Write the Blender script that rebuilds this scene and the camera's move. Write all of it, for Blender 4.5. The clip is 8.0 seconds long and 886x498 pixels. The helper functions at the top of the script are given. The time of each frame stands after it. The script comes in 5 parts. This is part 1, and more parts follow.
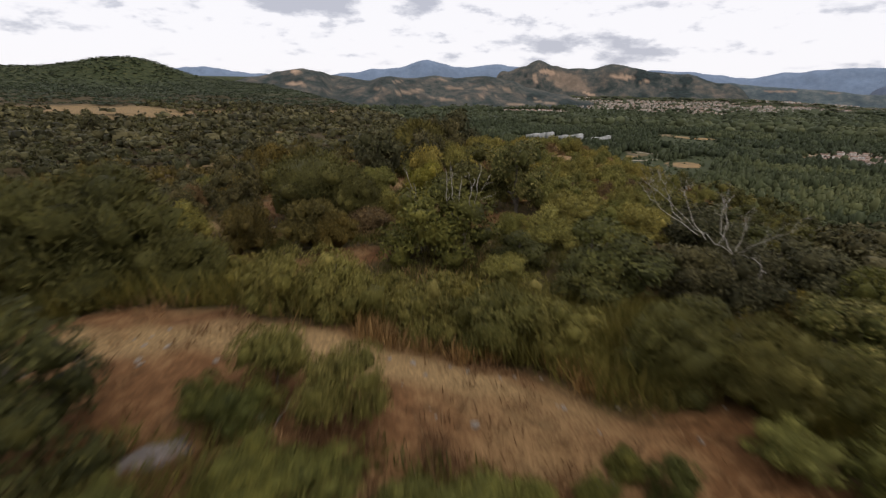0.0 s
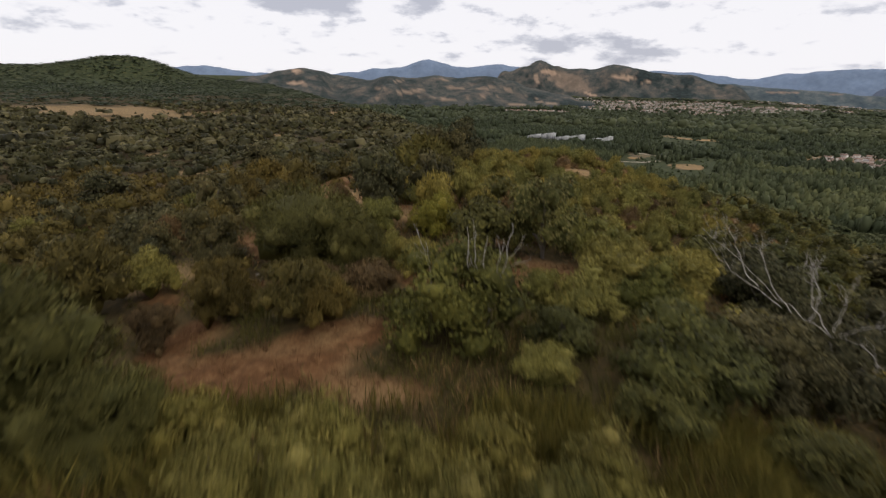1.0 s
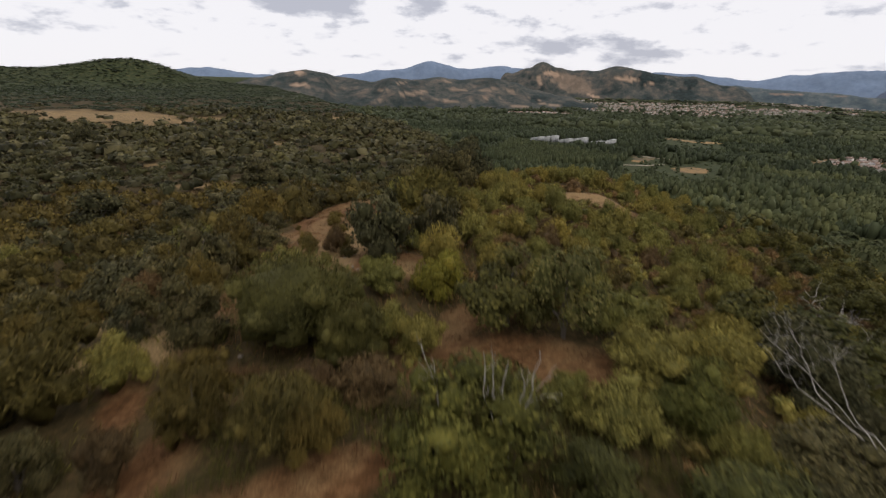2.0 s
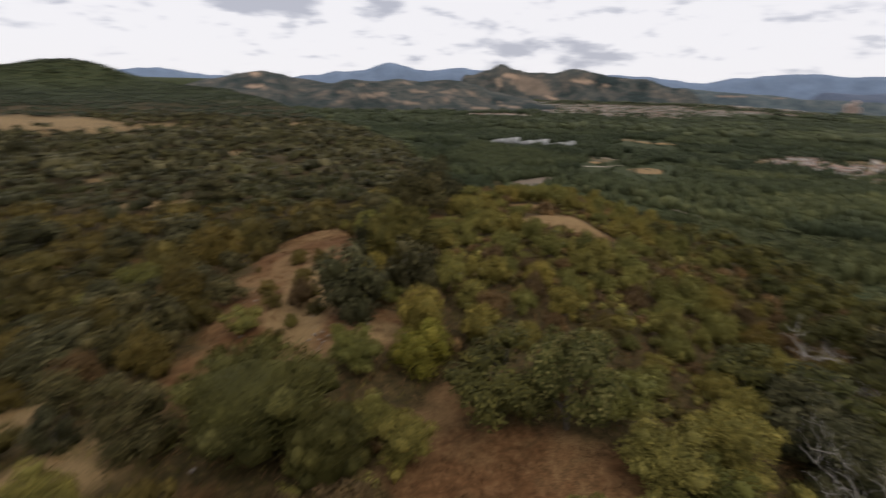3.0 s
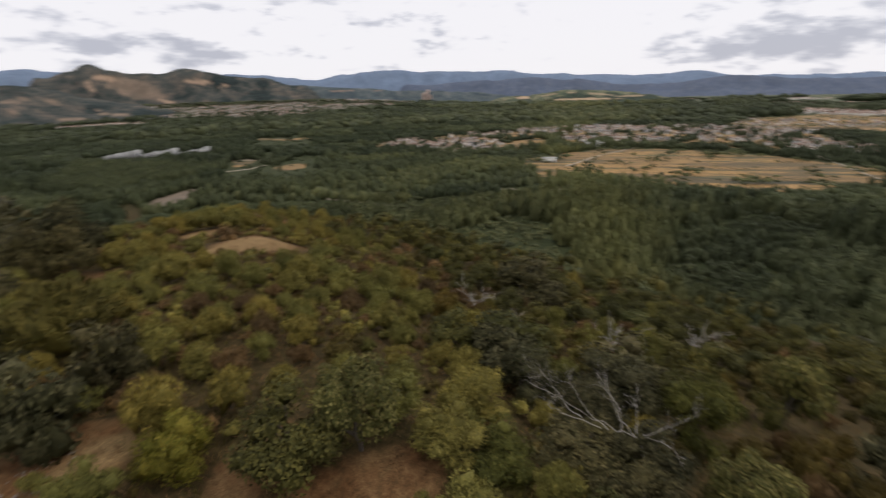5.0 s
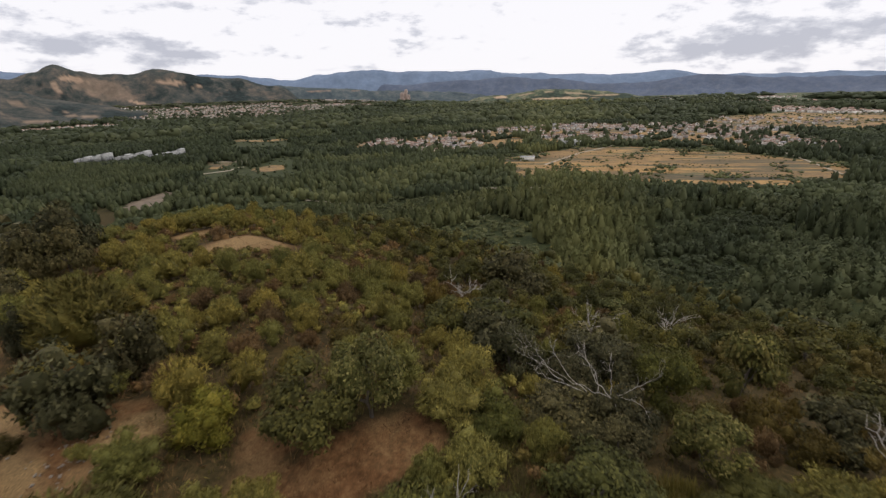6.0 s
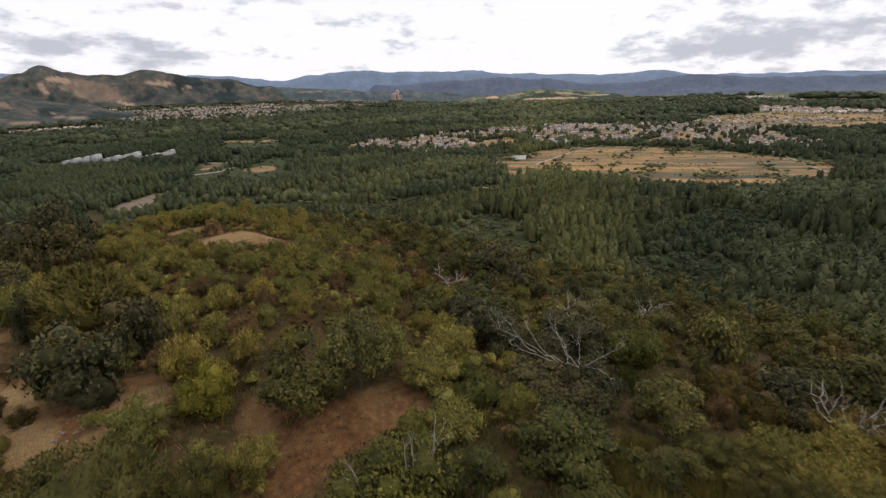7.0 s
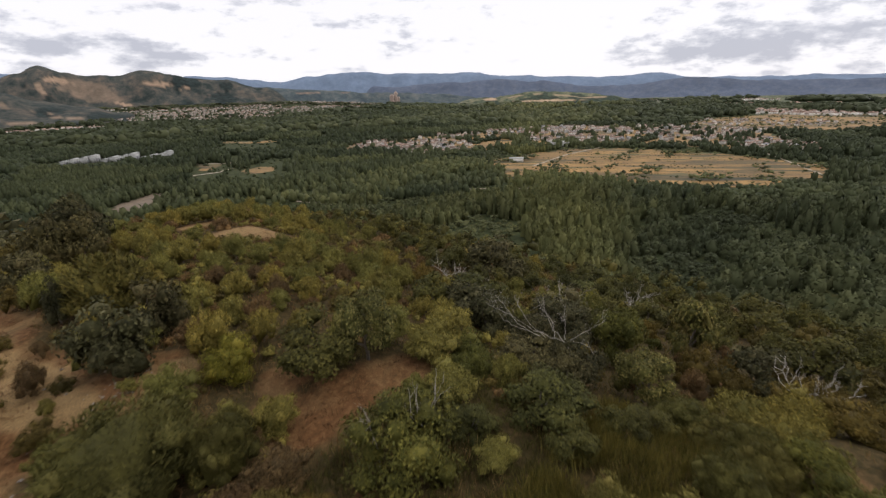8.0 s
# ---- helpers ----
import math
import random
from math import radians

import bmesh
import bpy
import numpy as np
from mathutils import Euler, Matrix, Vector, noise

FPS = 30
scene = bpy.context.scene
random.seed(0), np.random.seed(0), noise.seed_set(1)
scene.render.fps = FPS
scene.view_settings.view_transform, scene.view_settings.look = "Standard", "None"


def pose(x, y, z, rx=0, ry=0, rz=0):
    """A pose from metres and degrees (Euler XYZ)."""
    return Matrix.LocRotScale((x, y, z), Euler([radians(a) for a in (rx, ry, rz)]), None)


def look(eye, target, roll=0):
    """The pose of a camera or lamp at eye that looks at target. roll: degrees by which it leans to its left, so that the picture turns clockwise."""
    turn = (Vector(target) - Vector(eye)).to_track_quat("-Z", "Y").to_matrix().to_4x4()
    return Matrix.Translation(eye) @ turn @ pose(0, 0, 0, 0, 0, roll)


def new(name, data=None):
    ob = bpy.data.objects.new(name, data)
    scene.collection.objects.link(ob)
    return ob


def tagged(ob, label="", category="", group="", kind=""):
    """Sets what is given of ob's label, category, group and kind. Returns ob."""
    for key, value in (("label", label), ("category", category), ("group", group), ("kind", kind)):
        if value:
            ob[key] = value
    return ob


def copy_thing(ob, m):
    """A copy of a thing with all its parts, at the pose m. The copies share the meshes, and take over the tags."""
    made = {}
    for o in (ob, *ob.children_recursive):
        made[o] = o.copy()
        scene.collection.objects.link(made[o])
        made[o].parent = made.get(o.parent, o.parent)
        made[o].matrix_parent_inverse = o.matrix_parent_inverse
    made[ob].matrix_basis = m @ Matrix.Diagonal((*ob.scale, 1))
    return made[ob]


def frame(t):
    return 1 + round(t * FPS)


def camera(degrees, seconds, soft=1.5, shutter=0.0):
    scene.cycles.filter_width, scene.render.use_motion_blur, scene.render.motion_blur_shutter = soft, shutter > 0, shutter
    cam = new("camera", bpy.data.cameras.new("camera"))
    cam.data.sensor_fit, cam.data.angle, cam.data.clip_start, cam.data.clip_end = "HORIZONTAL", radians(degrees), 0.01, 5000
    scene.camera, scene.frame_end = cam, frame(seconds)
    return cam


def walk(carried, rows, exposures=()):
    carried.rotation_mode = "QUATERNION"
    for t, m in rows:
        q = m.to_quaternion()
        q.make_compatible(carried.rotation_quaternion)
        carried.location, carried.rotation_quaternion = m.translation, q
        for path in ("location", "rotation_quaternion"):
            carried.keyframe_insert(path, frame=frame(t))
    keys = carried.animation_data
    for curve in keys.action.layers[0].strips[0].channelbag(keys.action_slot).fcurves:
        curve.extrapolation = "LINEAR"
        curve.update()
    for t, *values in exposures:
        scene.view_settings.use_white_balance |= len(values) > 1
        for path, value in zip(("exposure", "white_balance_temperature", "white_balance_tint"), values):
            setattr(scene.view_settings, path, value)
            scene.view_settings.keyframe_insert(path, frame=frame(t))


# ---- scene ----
# the camera and its flight
cam = camera(86.7, 8.0, soft=1.35, shutter=0.9)
PATH = [
    (0, (5.052, 11.219, 5.711), (5.087, 13.112, 5.066), 0.8),
    (0.5, (4.796, 13.69, 5.948), (4.833, 15.582, 5.302), 0.9),
    (1, (4.48, 15.715, 6.782), (4.513, 17.607, 6.136), 1.0),
    (1.5, (4.331, 17.488, 7.919), (4.358, 19.381, 7.275), 1.1),
    (1.7, (4.371, 18.127, 8.283), (4.393, 20.02, 7.64), 1.0),
    (2.8, (3.62, 22.203, 10.843), (3.687, 24.098, 10.207), 1.3),
    (3, (3.514, 22.586, 11.083), (3.689, 24.475, 10.449), 1.1),
    (3.5, (3.12, 23.297, 11.543), (3.615, 25.13, 10.913), 0.5),
    (4, (2.581, 23.569, 11.946), (3.344, 25.307, 11.316), 0.1),
    (4.5, (1.886, 23.64, 12.37), (2.954, 25.206, 11.735), -0.8),
    (5, (1.023, 23.616, 12.802), (2.39, 24.925, 12.156), -1.7),
    (5.2, (0.728, 23.519, 12.883), (2.143, 24.775, 12.234), -1.9),
    (6.3, (-1.991, 21.895, 13.218), (-0.567, 23.14, 12.57), -1.9),
    (6.5, (-2.19, 21.549, 13.125), (-0.761, 22.79, 12.478), -1.9),
    (7, (-2.699, 20.625, 13.057), (-1.257, 21.85, 12.408), -2.0),
    (7.5, (-3.608, 19.836, 13.149), (-2.161, 21.056, 12.502), -1.9),
    (8, (-4.83, 18.965, 13.074), (-3.38, 20.184, 12.431), -1.8),
]
walk(cam, [(t, look(eye, target, roll)) for t, eye, target, roll in PATH], [(0.0, -0.42, 6500, 13), (1.0, -0.47, 6500, 13), (1.5, -0.49, 6500, 13), (3.0, -0.52, 6500, 13), (4.0, -0.55, 6500, 13), (5.0, -0.50, 6500, 13), (6.5, -0.38, 6500, 13), (8.0, -0.36, 6500, 13)])

# ---- light: a bright overcast sky with a weak, wide sun behind the cloud ----
SUN_AZ, SUN_EL = 125.0, 50.0
world = bpy.data.worlds.new("overcast_sky")
scene.world = world
world.use_nodes = True
wn, wl = world.node_tree.nodes, world.node_tree.links
wn.clear()


def wnode(kind, **values):
    n = wn.new(kind)
    for k, v in values.items():
        n.inputs[k].default_value = v
    return n


sky = wn.new("ShaderNodeTexSky")
sky.sky_type, sky.sun_disc = "NISHITA", False
sky.sun_elevation, sky.sun_rotation = radians(SUN_EL), radians(SUN_AZ)
blue = wnode("ShaderNodeBackground", Strength=0.1)
wl.new(sky.outputs["Color"], blue.inputs["Color"])
coord = wn.new("ShaderNodeTexCoord")
# long low clouds: the sky's directions squeezed towards the horizon
flat = wn.new("ShaderNodeVectorMath")
flat.operation = "MULTIPLY"
flat.inputs[1].default_value = (1.0, 1.0, 2.8)
wl.new(coord.outputs["Generated"], flat.inputs[0])
puffs = wnode("ShaderNodeTexNoise", Scale=13.0, Detail=10.0, Roughness=0.6, Distortion=0.0)
wl.new(flat.outputs[0], puffs.inputs["Vector"])
banks = wnode("ShaderNodeTexNoise", Scale=1.7, Detail=3.0, Roughness=0.5)
wl.new(flat.outputs[0], banks.inputs["Vector"])
both = wn.new("ShaderNodeMath")
both.operation = "MULTIPLY_ADD"
both.inputs[1].default_value = 0.5
wl.new(banks.outputs["Fac"], both.inputs[0])
half = wn.new("ShaderNodeMath")
half.operation = "MULTIPLY"
half.inputs[1].default_value = 1.0
wl.new(puffs.outputs["Fac"], half.inputs[0])
wl.new(half.outputs[0], both.inputs[2])
grey = wn.new("ShaderNodeValToRGB")
grey.color_ramp.elements[0].position, grey.color_ramp.elements[0].color = 0.815, (0.98, 0.98, 1.0, 1)
grey.color_ramp.elements[1].position, grey.color_ramp.elements[1].color = 1.0, (0.54, 0.56, 0.63, 1)
for position, shade in ((0.855, (0.91, 0.915, 0.95)), (0.905, (0.72, 0.735, 0.79))):
    grey.color_ramp.elements.new(position).color = (*shade, 1)
# heavier clouds: one over the hills, long low banks along the horizon
squeezed = wn.new("ShaderNodeVectorMath")
squeezed.operation = "MULTIPLY"
squeezed.inputs[1].default_value = (1.0, 1.0, 5.0)
wl.new(coord.outputs["Generated"], squeezed.inputs[0])
total = both.outputs[0]
for centre, space, inner, outer, amount in (((-0.249, 0.959, 0.73), squeezed.outputs[0], 0.05, 0.14, 0.27), ((0.24, 0.967, 0.41), squeezed.outputs[0], 0.02, 0.17, 0.19), ((0.40, 0.913, 0.33), squeezed.outputs[0], 0.02, 0.15, 0.17),
                                            ((0.962, 0.26, 0.26), squeezed.outputs[0], 0.02, 0.19, 0.15), ((0.99, 0.12, 0.28), squeezed.outputs[0], 0.02, 0.19, 0.15), ((-0.60, 0.797, 0.41), squeezed.outputs[0], 0.01, 0.08, 0.22)):
    near_to = wn.new("ShaderNodeVectorMath")
    near_to.operation = "DISTANCE"
    near_to.inputs[1].default_value = centre
    wl.new(space, near_to.inputs[0])
    heavy = wn.new("ShaderNodeMapRange")
    heavy.inputs["From Min"].default_value, heavy.inputs["From Max"].default_value = inner, outer
    heavy.inputs["To Min"].default_value, heavy.inputs["To Max"].default_value = amount, 0.0
    wl.new(near_to.outputs["Value"], heavy.inputs["Value"])
    gather = wn.new("ShaderNodeMath")
    gather.operation = "ADD"
    wl.new(total, gather.inputs[0])
    wl.new(heavy.outputs["Result"], gather.inputs[1])
    total = gather.outputs[0]
wl.new(total, grey.inputs["Fac"])
# an overcast sky is brighter overhead than at the horizon
sep = wn.new("ShaderNodeSeparateXYZ")
wl.new(coord.outputs["Generated"], sep.inputs[0])
zenith = wn.new("ShaderNodeMapRange")
zenith.inputs["From Min"].default_value, zenith.inputs["From Max"].default_value = 0.2, 1.0
zenith.inputs["To Min"].default_value, zenith.inputs["To Max"].default_value = 1.36, 2.5
wl.new(sep.outputs["Z"], zenith.inputs["Value"])
cloud = wnode("ShaderNodeBackground", Strength=1.0)
wl.new(zenith.outputs["Result"], cloud.inputs["Strength"])
wl.new(grey.outputs["Color"], cloud.inputs["Color"])
cover = wnode("ShaderNodeMixShader", Fac=0.93)
wl.new(blue.outputs[0], cover.inputs[1])
wl.new(cloud.outputs[0], cover.inputs[2])
out = wn.new("ShaderNodeOutputWorld")
wl.new(cover.outputs[0], out.inputs["Surface"])

sun_data = bpy.data.lights.new("sun", "SUN")
sun_data.energy, sun_data.angle, sun_data.color = 1.4, radians(12), (1.0, 0.95, 0.86)
sun = new("sun", sun_data)
az, el = radians(SUN_AZ), radians(SUN_EL)
sun.matrix_world = look((math.sin(az) * math.cos(el) * 50, math.cos(az) * math.cos(el) * 50, math.sin(el) * 50), (0, 0, 0))

# ---- the lie of the land: a scrub ridge, a plateau beside it, and the valley floor ----
FLOOR = -88.0


def sstep(a, b, x):
    t = np.clip((np.asarray(x, float) - a) / (b - a), 0, 1)
    return t * t * (3 - 2 * t)


def vnoise(x, y, seed=0):
    """Smooth value noise in -1..1, a lattice of 1 m."""
    x, y = np.asarray(x, float), np.asarray(y, float)
    ix, iy = np.floor(x), np.floor(y)
    fx, fy = x - ix, y - iy
    fx, fy = fx * fx * (3 - 2 * fx), fy * fy * (3 - 2 * fy)

    def lattice(a, b):
        s = np.sin(a * 127.1 + b * 311.7 + seed * 74.7) * 43758.5453
        return 2 * (s - np.floor(s)) - 1
    low = lattice(ix, iy) * (1 - fx) + lattice(ix + 1, iy) * fx
    high = lattice(ix, iy + 1) * (1 - fx) + lattice(ix + 1, iy + 1) * fx
    return low * (1 - fy) + high * fy


def fbm(x, y, octaves=4, seed=0):
    total, gain = 0, 1.0
    for k in range(octaves):
        total = total + gain * vnoise(x * 2 ** k, y * 2 ** k, seed + k)
        gain *= 0.5
    return total


def height(x, y):
    """The ground's height in metres."""
    x, y = np.asarray(x, float), np.asarray(y, float)
    crest = np.interp(y, [-80, 0, 25, 47, 71, 85, 95, 106, 125, 160, 230, 270], [-4, -1.2, -0.9, -1.0, -2.5, -3.6, -4.8, -8, -18, -40, -80, FLOOR])
    left = np.interp(y, [-80, 0, 25, 45, 60, 70, 82, 100, 160], [-16, -13, -12, -9.5, -8.5, -8, -1, 12, 25])
    right = np.interp(y, [-80, 0, 30, 48, 57, 71, 100], [10, 10, 11.5, 12, 14.5, 21, 32])
    ridge = crest - 0.32 * np.maximum(x - right, 0) - 0.13 * np.clip(1 - x, 0, 14)
    # the knoll with the dirt track, which the flight starts over
    knoll = np.interp(x, [-32, -20, -12, -4, -1, 3, 8.6, 12, 18, 26, 34], [0, 0.7, 1.7, 2.35, 2.35, 2.4, 0.95, 1.1, 1.6, 0.9, 0])
    ridge = ridge + knoll * (1 - sstep(18.8, 24.8, y + 0.2 * (x - 4)))
    far = np.hypot(x, y)
    plateau = -12.5 + 0.022 * np.maximum(far - 170, 0) + 1.6 * fbm(x / 60, y / 60, 3, 5)
    for cx, cy, h, s in ((-466, 828, 24, 48), (-526, 790, 21, 52), (-650, 705, 22, 85), (-400, 850, 8, 110), (-900, 560, 18, 150)):
        plateau = plateau + h * np.exp(-((x - cx) ** 2 + (y - cy) ** 2) / (2 * s * s))
    onto = sstep(0, 1, (left - x) / np.interp(y, [58, 84], [26, 17]))
    land = ridge * (1 - onto) + plateau * onto
    edge = np.interp(y, [-200, 30, 70, 95, 120, 150, 200, 280, 400, 700, 1200, 2500], [90, 76, 72, 58, 38, 19, -8, -25, -72, -190, -470, -1400])
    drop = sstep(0, 135, x - edge)
    land = land * (1 - drop) + FLOOR * drop
    land = np.maximum(land, FLOOR)
    bearing = np.degrees(np.arctan2(x, y))
    land = land + 58 * sstep(2150, 3200, far) * sstep(2, 14, bearing) * (1 - sstep(30, 52, bearing))
    rough = 1 - sstep(60, 400, far)
    return land + rough * (0.35 * fbm(x / 5, y / 5, 3, 2) + 0.05 * fbm(x / 0.7, y / 0.7, 2, 9)) * (1 - 0.7 * drop)

# ---- materials ----
def material(name):
    m = bpy.data.materials.new(name)
    m.use_nodes = True
    nt = m.node_tree
    return m, nt, nt.nodes["Principled BSDF"]


def noise_node(nt, scale, detail=4.0, rough=0.6, space="Object"):
    n = nt.nodes.new("ShaderNodeTexNoise")
    n.inputs["Scale"].default_value, n.inputs["Detail"].default_value, n.inputs["Roughness"].default_value = scale, detail, rough
    if space == "World":
        g = nt.nodes.new("ShaderNodeNewGeometry")
        nt.links.new(g.outputs["Position"], n.inputs["Vector"])
    else:
        c = nt.nodes.new("ShaderNodeTexCoord")
        nt.links.new(c.outputs[space], n.inputs["Vector"])
    return n


def ramp_node(nt, source, *stops):
    r = nt.nodes.new("ShaderNodeValToRGB")
    e = r.color_ramp.elements
    while len(e) < len(stops):
        e.new(0.5)
    for el_, (p, c) in zip(e, stops):
        el_.position, el_.color = p, (*c, 1)
    nt.links.new(source, r.inputs["Fac"])
    return r


def mix_node(nt, fac, a, b, mode="MIX"):
    m = nt.nodes.new("ShaderNodeMix")
    m.data_type, m.blend_type = "RGBA", mode
    for socket, value in ((m.inputs[0], fac), (m.inputs[6], a), (m.inputs[7], b)):
        if isinstance(value, bpy.types.NodeSocket):
            nt.links.new(value, socket)
        elif isinstance(value, (int, float)):
            socket.default_value = value
        else:
            socket.default_value = (*value, 1)
    return m.outputs[2]


def bump(nt, bsdf, source, strength, distance):
    b = nt.nodes.new("ShaderNodeBump")
    b.inputs["Strength"].default_value, b.inputs["Distance"].default_value = strength, distance
    nt.links.new(source, b.inputs["Height"])
    nt.links.new(b.outputs[0], bsdf.inputs["Normal"])


def leaf_material(name, dark, mean, light, rough=0.7, through_light=0.12, patch=0.25, odd=None, swing=(0.62, 1.3), by_stand=False, mottle=0.0):
    """Foliage: a tone for each leaf, a slower change over the plants, and an own shift for each plant."""
    m, nt, bsdf = material(name)
    geo = nt.nodes.new("ShaderNodeNewGeometry")
    dark, mean, light = ((1.06 * c[0], 0.95 * c[1], 0.95 * c[2]) for c in (dark, mean, light))
    tone = ramp_node(nt, geo.outputs["Random Per Island"], (0.0, dark), (0.55, mean), (1.0, light))
    slow = noise_node(nt, patch, 3.0, 0.6, "World")
    shift = ramp_node(nt, slow.outputs["Fac"], (0.32, (swing[0],) * 3), (0.68, (swing[1], swing[1] * 0.97, swing[1] * 0.9)))
    info = nt.nodes.new("ShaderNodeObjectInfo")
    own = ramp_node(nt, info.outputs["Random"], (0.0, (0.78, 0.84, 0.84)), (0.5, (1.0, 1.0, 1.0)), (1.0, odd or (1.14, 1.08, 0.94)))
    colour = mix_node(nt, 1.0, tone.outputs[0], shift.outputs[0], "MULTIPLY")
    colour = mix_node(nt, 1.0, colour, own.outputs[0], "MULTIPLY")
    if mottle:
        fine = noise_node(nt, mottle, 4.0, 0.7, "World")
        clumps = ramp_node(nt, fine.outputs["Fac"], (0.36, (0.84, 0.85, 0.84)), (0.5, (0.98, 0.98, 0.96)), (0.64, (1.16, 1.14, 1.06)))
        colour = mix_node(nt, 1.0, colour, clumps.outputs[0], "MULTIPLY")
        bump(nt, bsdf, fine.outputs["Fac"], 0.6, 0.5 / mottle)
    one = nt.nodes.new("ShaderNodeAttribute")
    one.attribute_name = "plant_tone"
    more = nt.nodes.new("ShaderNodeMath")
    more.operation = "ADD"
    more.inputs[1].default_value = 1.0
    nt.links.new(one.outputs["Fac"], more.inputs[0])
    colour = mix_node(nt, 1.0, colour, more.outputs[0], "MULTIPLY")
    if by_stand:
        at = nt.nodes.new("ShaderNodeAttribute")
        at.attribute_name = "stand_tone"
        # colour of each stand; the dark cool end also carries painted shade and distance
        stand_and_shade = ramp_node(nt, at.outputs["Fac"], (0.0, (0.34, 0.385, 0.375)), (0.5, (0.65, 0.67, 0.61)), (1.0, (1.05, 0.98, 0.72)))
        colour = mix_node(nt, 1.0, colour, stand_and_shade.outputs[0], "MULTIPLY")
    nt.links.new(colour, bsdf.inputs["Base Color"])
    bsdf.inputs["Roughness"].default_value = rough
    bsdf.inputs["Specular IOR Level"].default_value = 0.1
    trans = nt.nodes.new("ShaderNodeBsdfTranslucent")
    nt.links.new(colour, trans.inputs["Color"])
    mix = nt.nodes.new("ShaderNodeMixShader")
    mix.inputs[0].default_value = through_light
    nt.links.new(bsdf.outputs[0], mix.inputs[1])
    nt.links.new(trans.outputs[0], mix.inputs[2])
    nt.links.new(mix.outputs[0], nt.nodes["Material Output"].inputs["Surface"])
    return m


def plain_material(name, low, high, scale=3.0, rough=0.85, relief=0.3, depth=0.02, space="Object", detail=5.0, vary=False):
    m, nt, bsdf = material(name)
    n = noise_node(nt, scale, detail, 0.62, space)
    fine = noise_node(nt, scale * 7, 3.0, 0.6, space)
    c = ramp_node(nt, n.outputs["Fac"], (0.3, low), (0.7, high))
    f = ramp_node(nt, fine.outputs["Fac"], (0.25, (0.72, 0.72, 0.72)), (0.75, (1.2, 1.2, 1.2)))
    colour = mix_node(nt, 1.0, c.outputs[0], f.outputs[0], "MULTIPLY")
    if vary:  # each building has its own tone
        island, whole = nt.nodes.new("ShaderNodeNewGeometry"), nt.nodes.new("ShaderNodeObjectInfo")
        for source in (island.outputs["Random Per Island"], whole.outputs["Random"]):
            tone = ramp_node(nt, source, (0.0, (0.6, 0.58, 0.56)), (0.6, (1.0, 1.0, 1.0)), (1.0, (1.3, 1.3, 1.3)))
            colour = mix_node(nt, 1.0, colour, tone.outputs[0], "MULTIPLY")
    nt.links.new(colour, bsdf.inputs["Base Color"])
    bsdf.inputs["Roughness"].default_value = rough
    if relief:
        bump(nt, bsdf, fine.outputs["Fac"], relief, depth)
    return m


LEAF_OAK = leaf_material("oak_leaves", (0.030, 0.034, 0.010), (0.051, 0.055, 0.015), (0.085, 0.085, 0.023), mottle=3.0)
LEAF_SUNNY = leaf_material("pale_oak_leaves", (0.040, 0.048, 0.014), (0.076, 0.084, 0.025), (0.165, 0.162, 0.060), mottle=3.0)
LEAF_HOLM = leaf_material("holm_oak_leaves", (0.026, 0.028, 0.012), (0.046, 0.047, 0.020), (0.100, 0.096, 0.047), through_light=0.12, mottle=3.0)
LEAF_BROOM = leaf_material("broom_twigs", (0.082, 0.089, 0.024), (0.146, 0.147, 0.040), (0.222, 0.212, 0.058), odd=(1.2, 1.04, 0.9), mottle=2.2, swing=(0.72, 1.14))
LEAF_GREEN = leaf_material("fresh_green_leaves", (0.036, 0.044, 0.011), (0.063, 0.071, 0.017), (0.104, 0.110, 0.027), mottle=4.5)
LEAF_YELLOW = leaf_material("yellow_green_leaves", (0.066, 0.074, 0.012), (0.115, 0.121, 0.020), (0.178, 0.170, 0.032), mottle=4.5)
LEAF_OLIVE = leaf_material("grey_olive_twigs", (0.049, 0.043, 0.012), (0.081, 0.069, 0.019), (0.127, 0.104, 0.030), mottle=2.2)
LEAF_RETAMA = leaf_material("retama_twigs", (0.044, 0.046, 0.013), (0.071, 0.071, 0.019), (0.110, 0.104, 0.032), mottle=2.2)
LEAF_HEDGE = leaf_material("hedge_leaves", (0.056, 0.058, 0.014), (0.098, 0.096, 0.024), (0.165, 0.152, 0.046), mottle=4.5)
LEAF_PLATEAU = leaf_material("plateau_scrub_twigs", (0.034, 0.037, 0.014), (0.054, 0.055, 0.020), (0.082, 0.078, 0.030), swing=(0.7, 1.2), odd=(1.0, 1.0, 1.0))
LEAF_HEATH = leaf_material("heather_twigs", (0.058, 0.043, 0.021), (0.100, 0.070, 0.033), (0.152, 0.107, 0.049), mottle=3.0)
# leaf green of the valley trees, with some blue added for haze
LEAF_WOOD = leaf_material("valley_leaves_haze_blue", (0.088, 0.109, 0.056), (0.106, 0.126, 0.065), (0.125, 0.144, 0.074), patch=0.02, swing=(0.8, 1.2), by_stand=True)
LEAF_DRY = leaf_material("dry_grass", (0.100, 0.066, 0.026), (0.170, 0.115, 0.050), (0.270, 0.200, 0.095), patch=0.4)
LEAF_RED = leaf_material("reddish_dry_grass", (0.070, 0.038, 0.017), (0.130, 0.078, 0.037), (0.220, 0.145, 0.072), patch=0.5)
LEAF_REED = leaf_material("tall_green_grass", (0.044, 0.047, 0.012), (0.078, 0.078, 0.020), (0.130, 0.122, 0.034), patch=0.5)
BARK = plain_material("bark", (0.05, 0.04, 0.03), (0.12, 0.10, 0.08), 9.0)
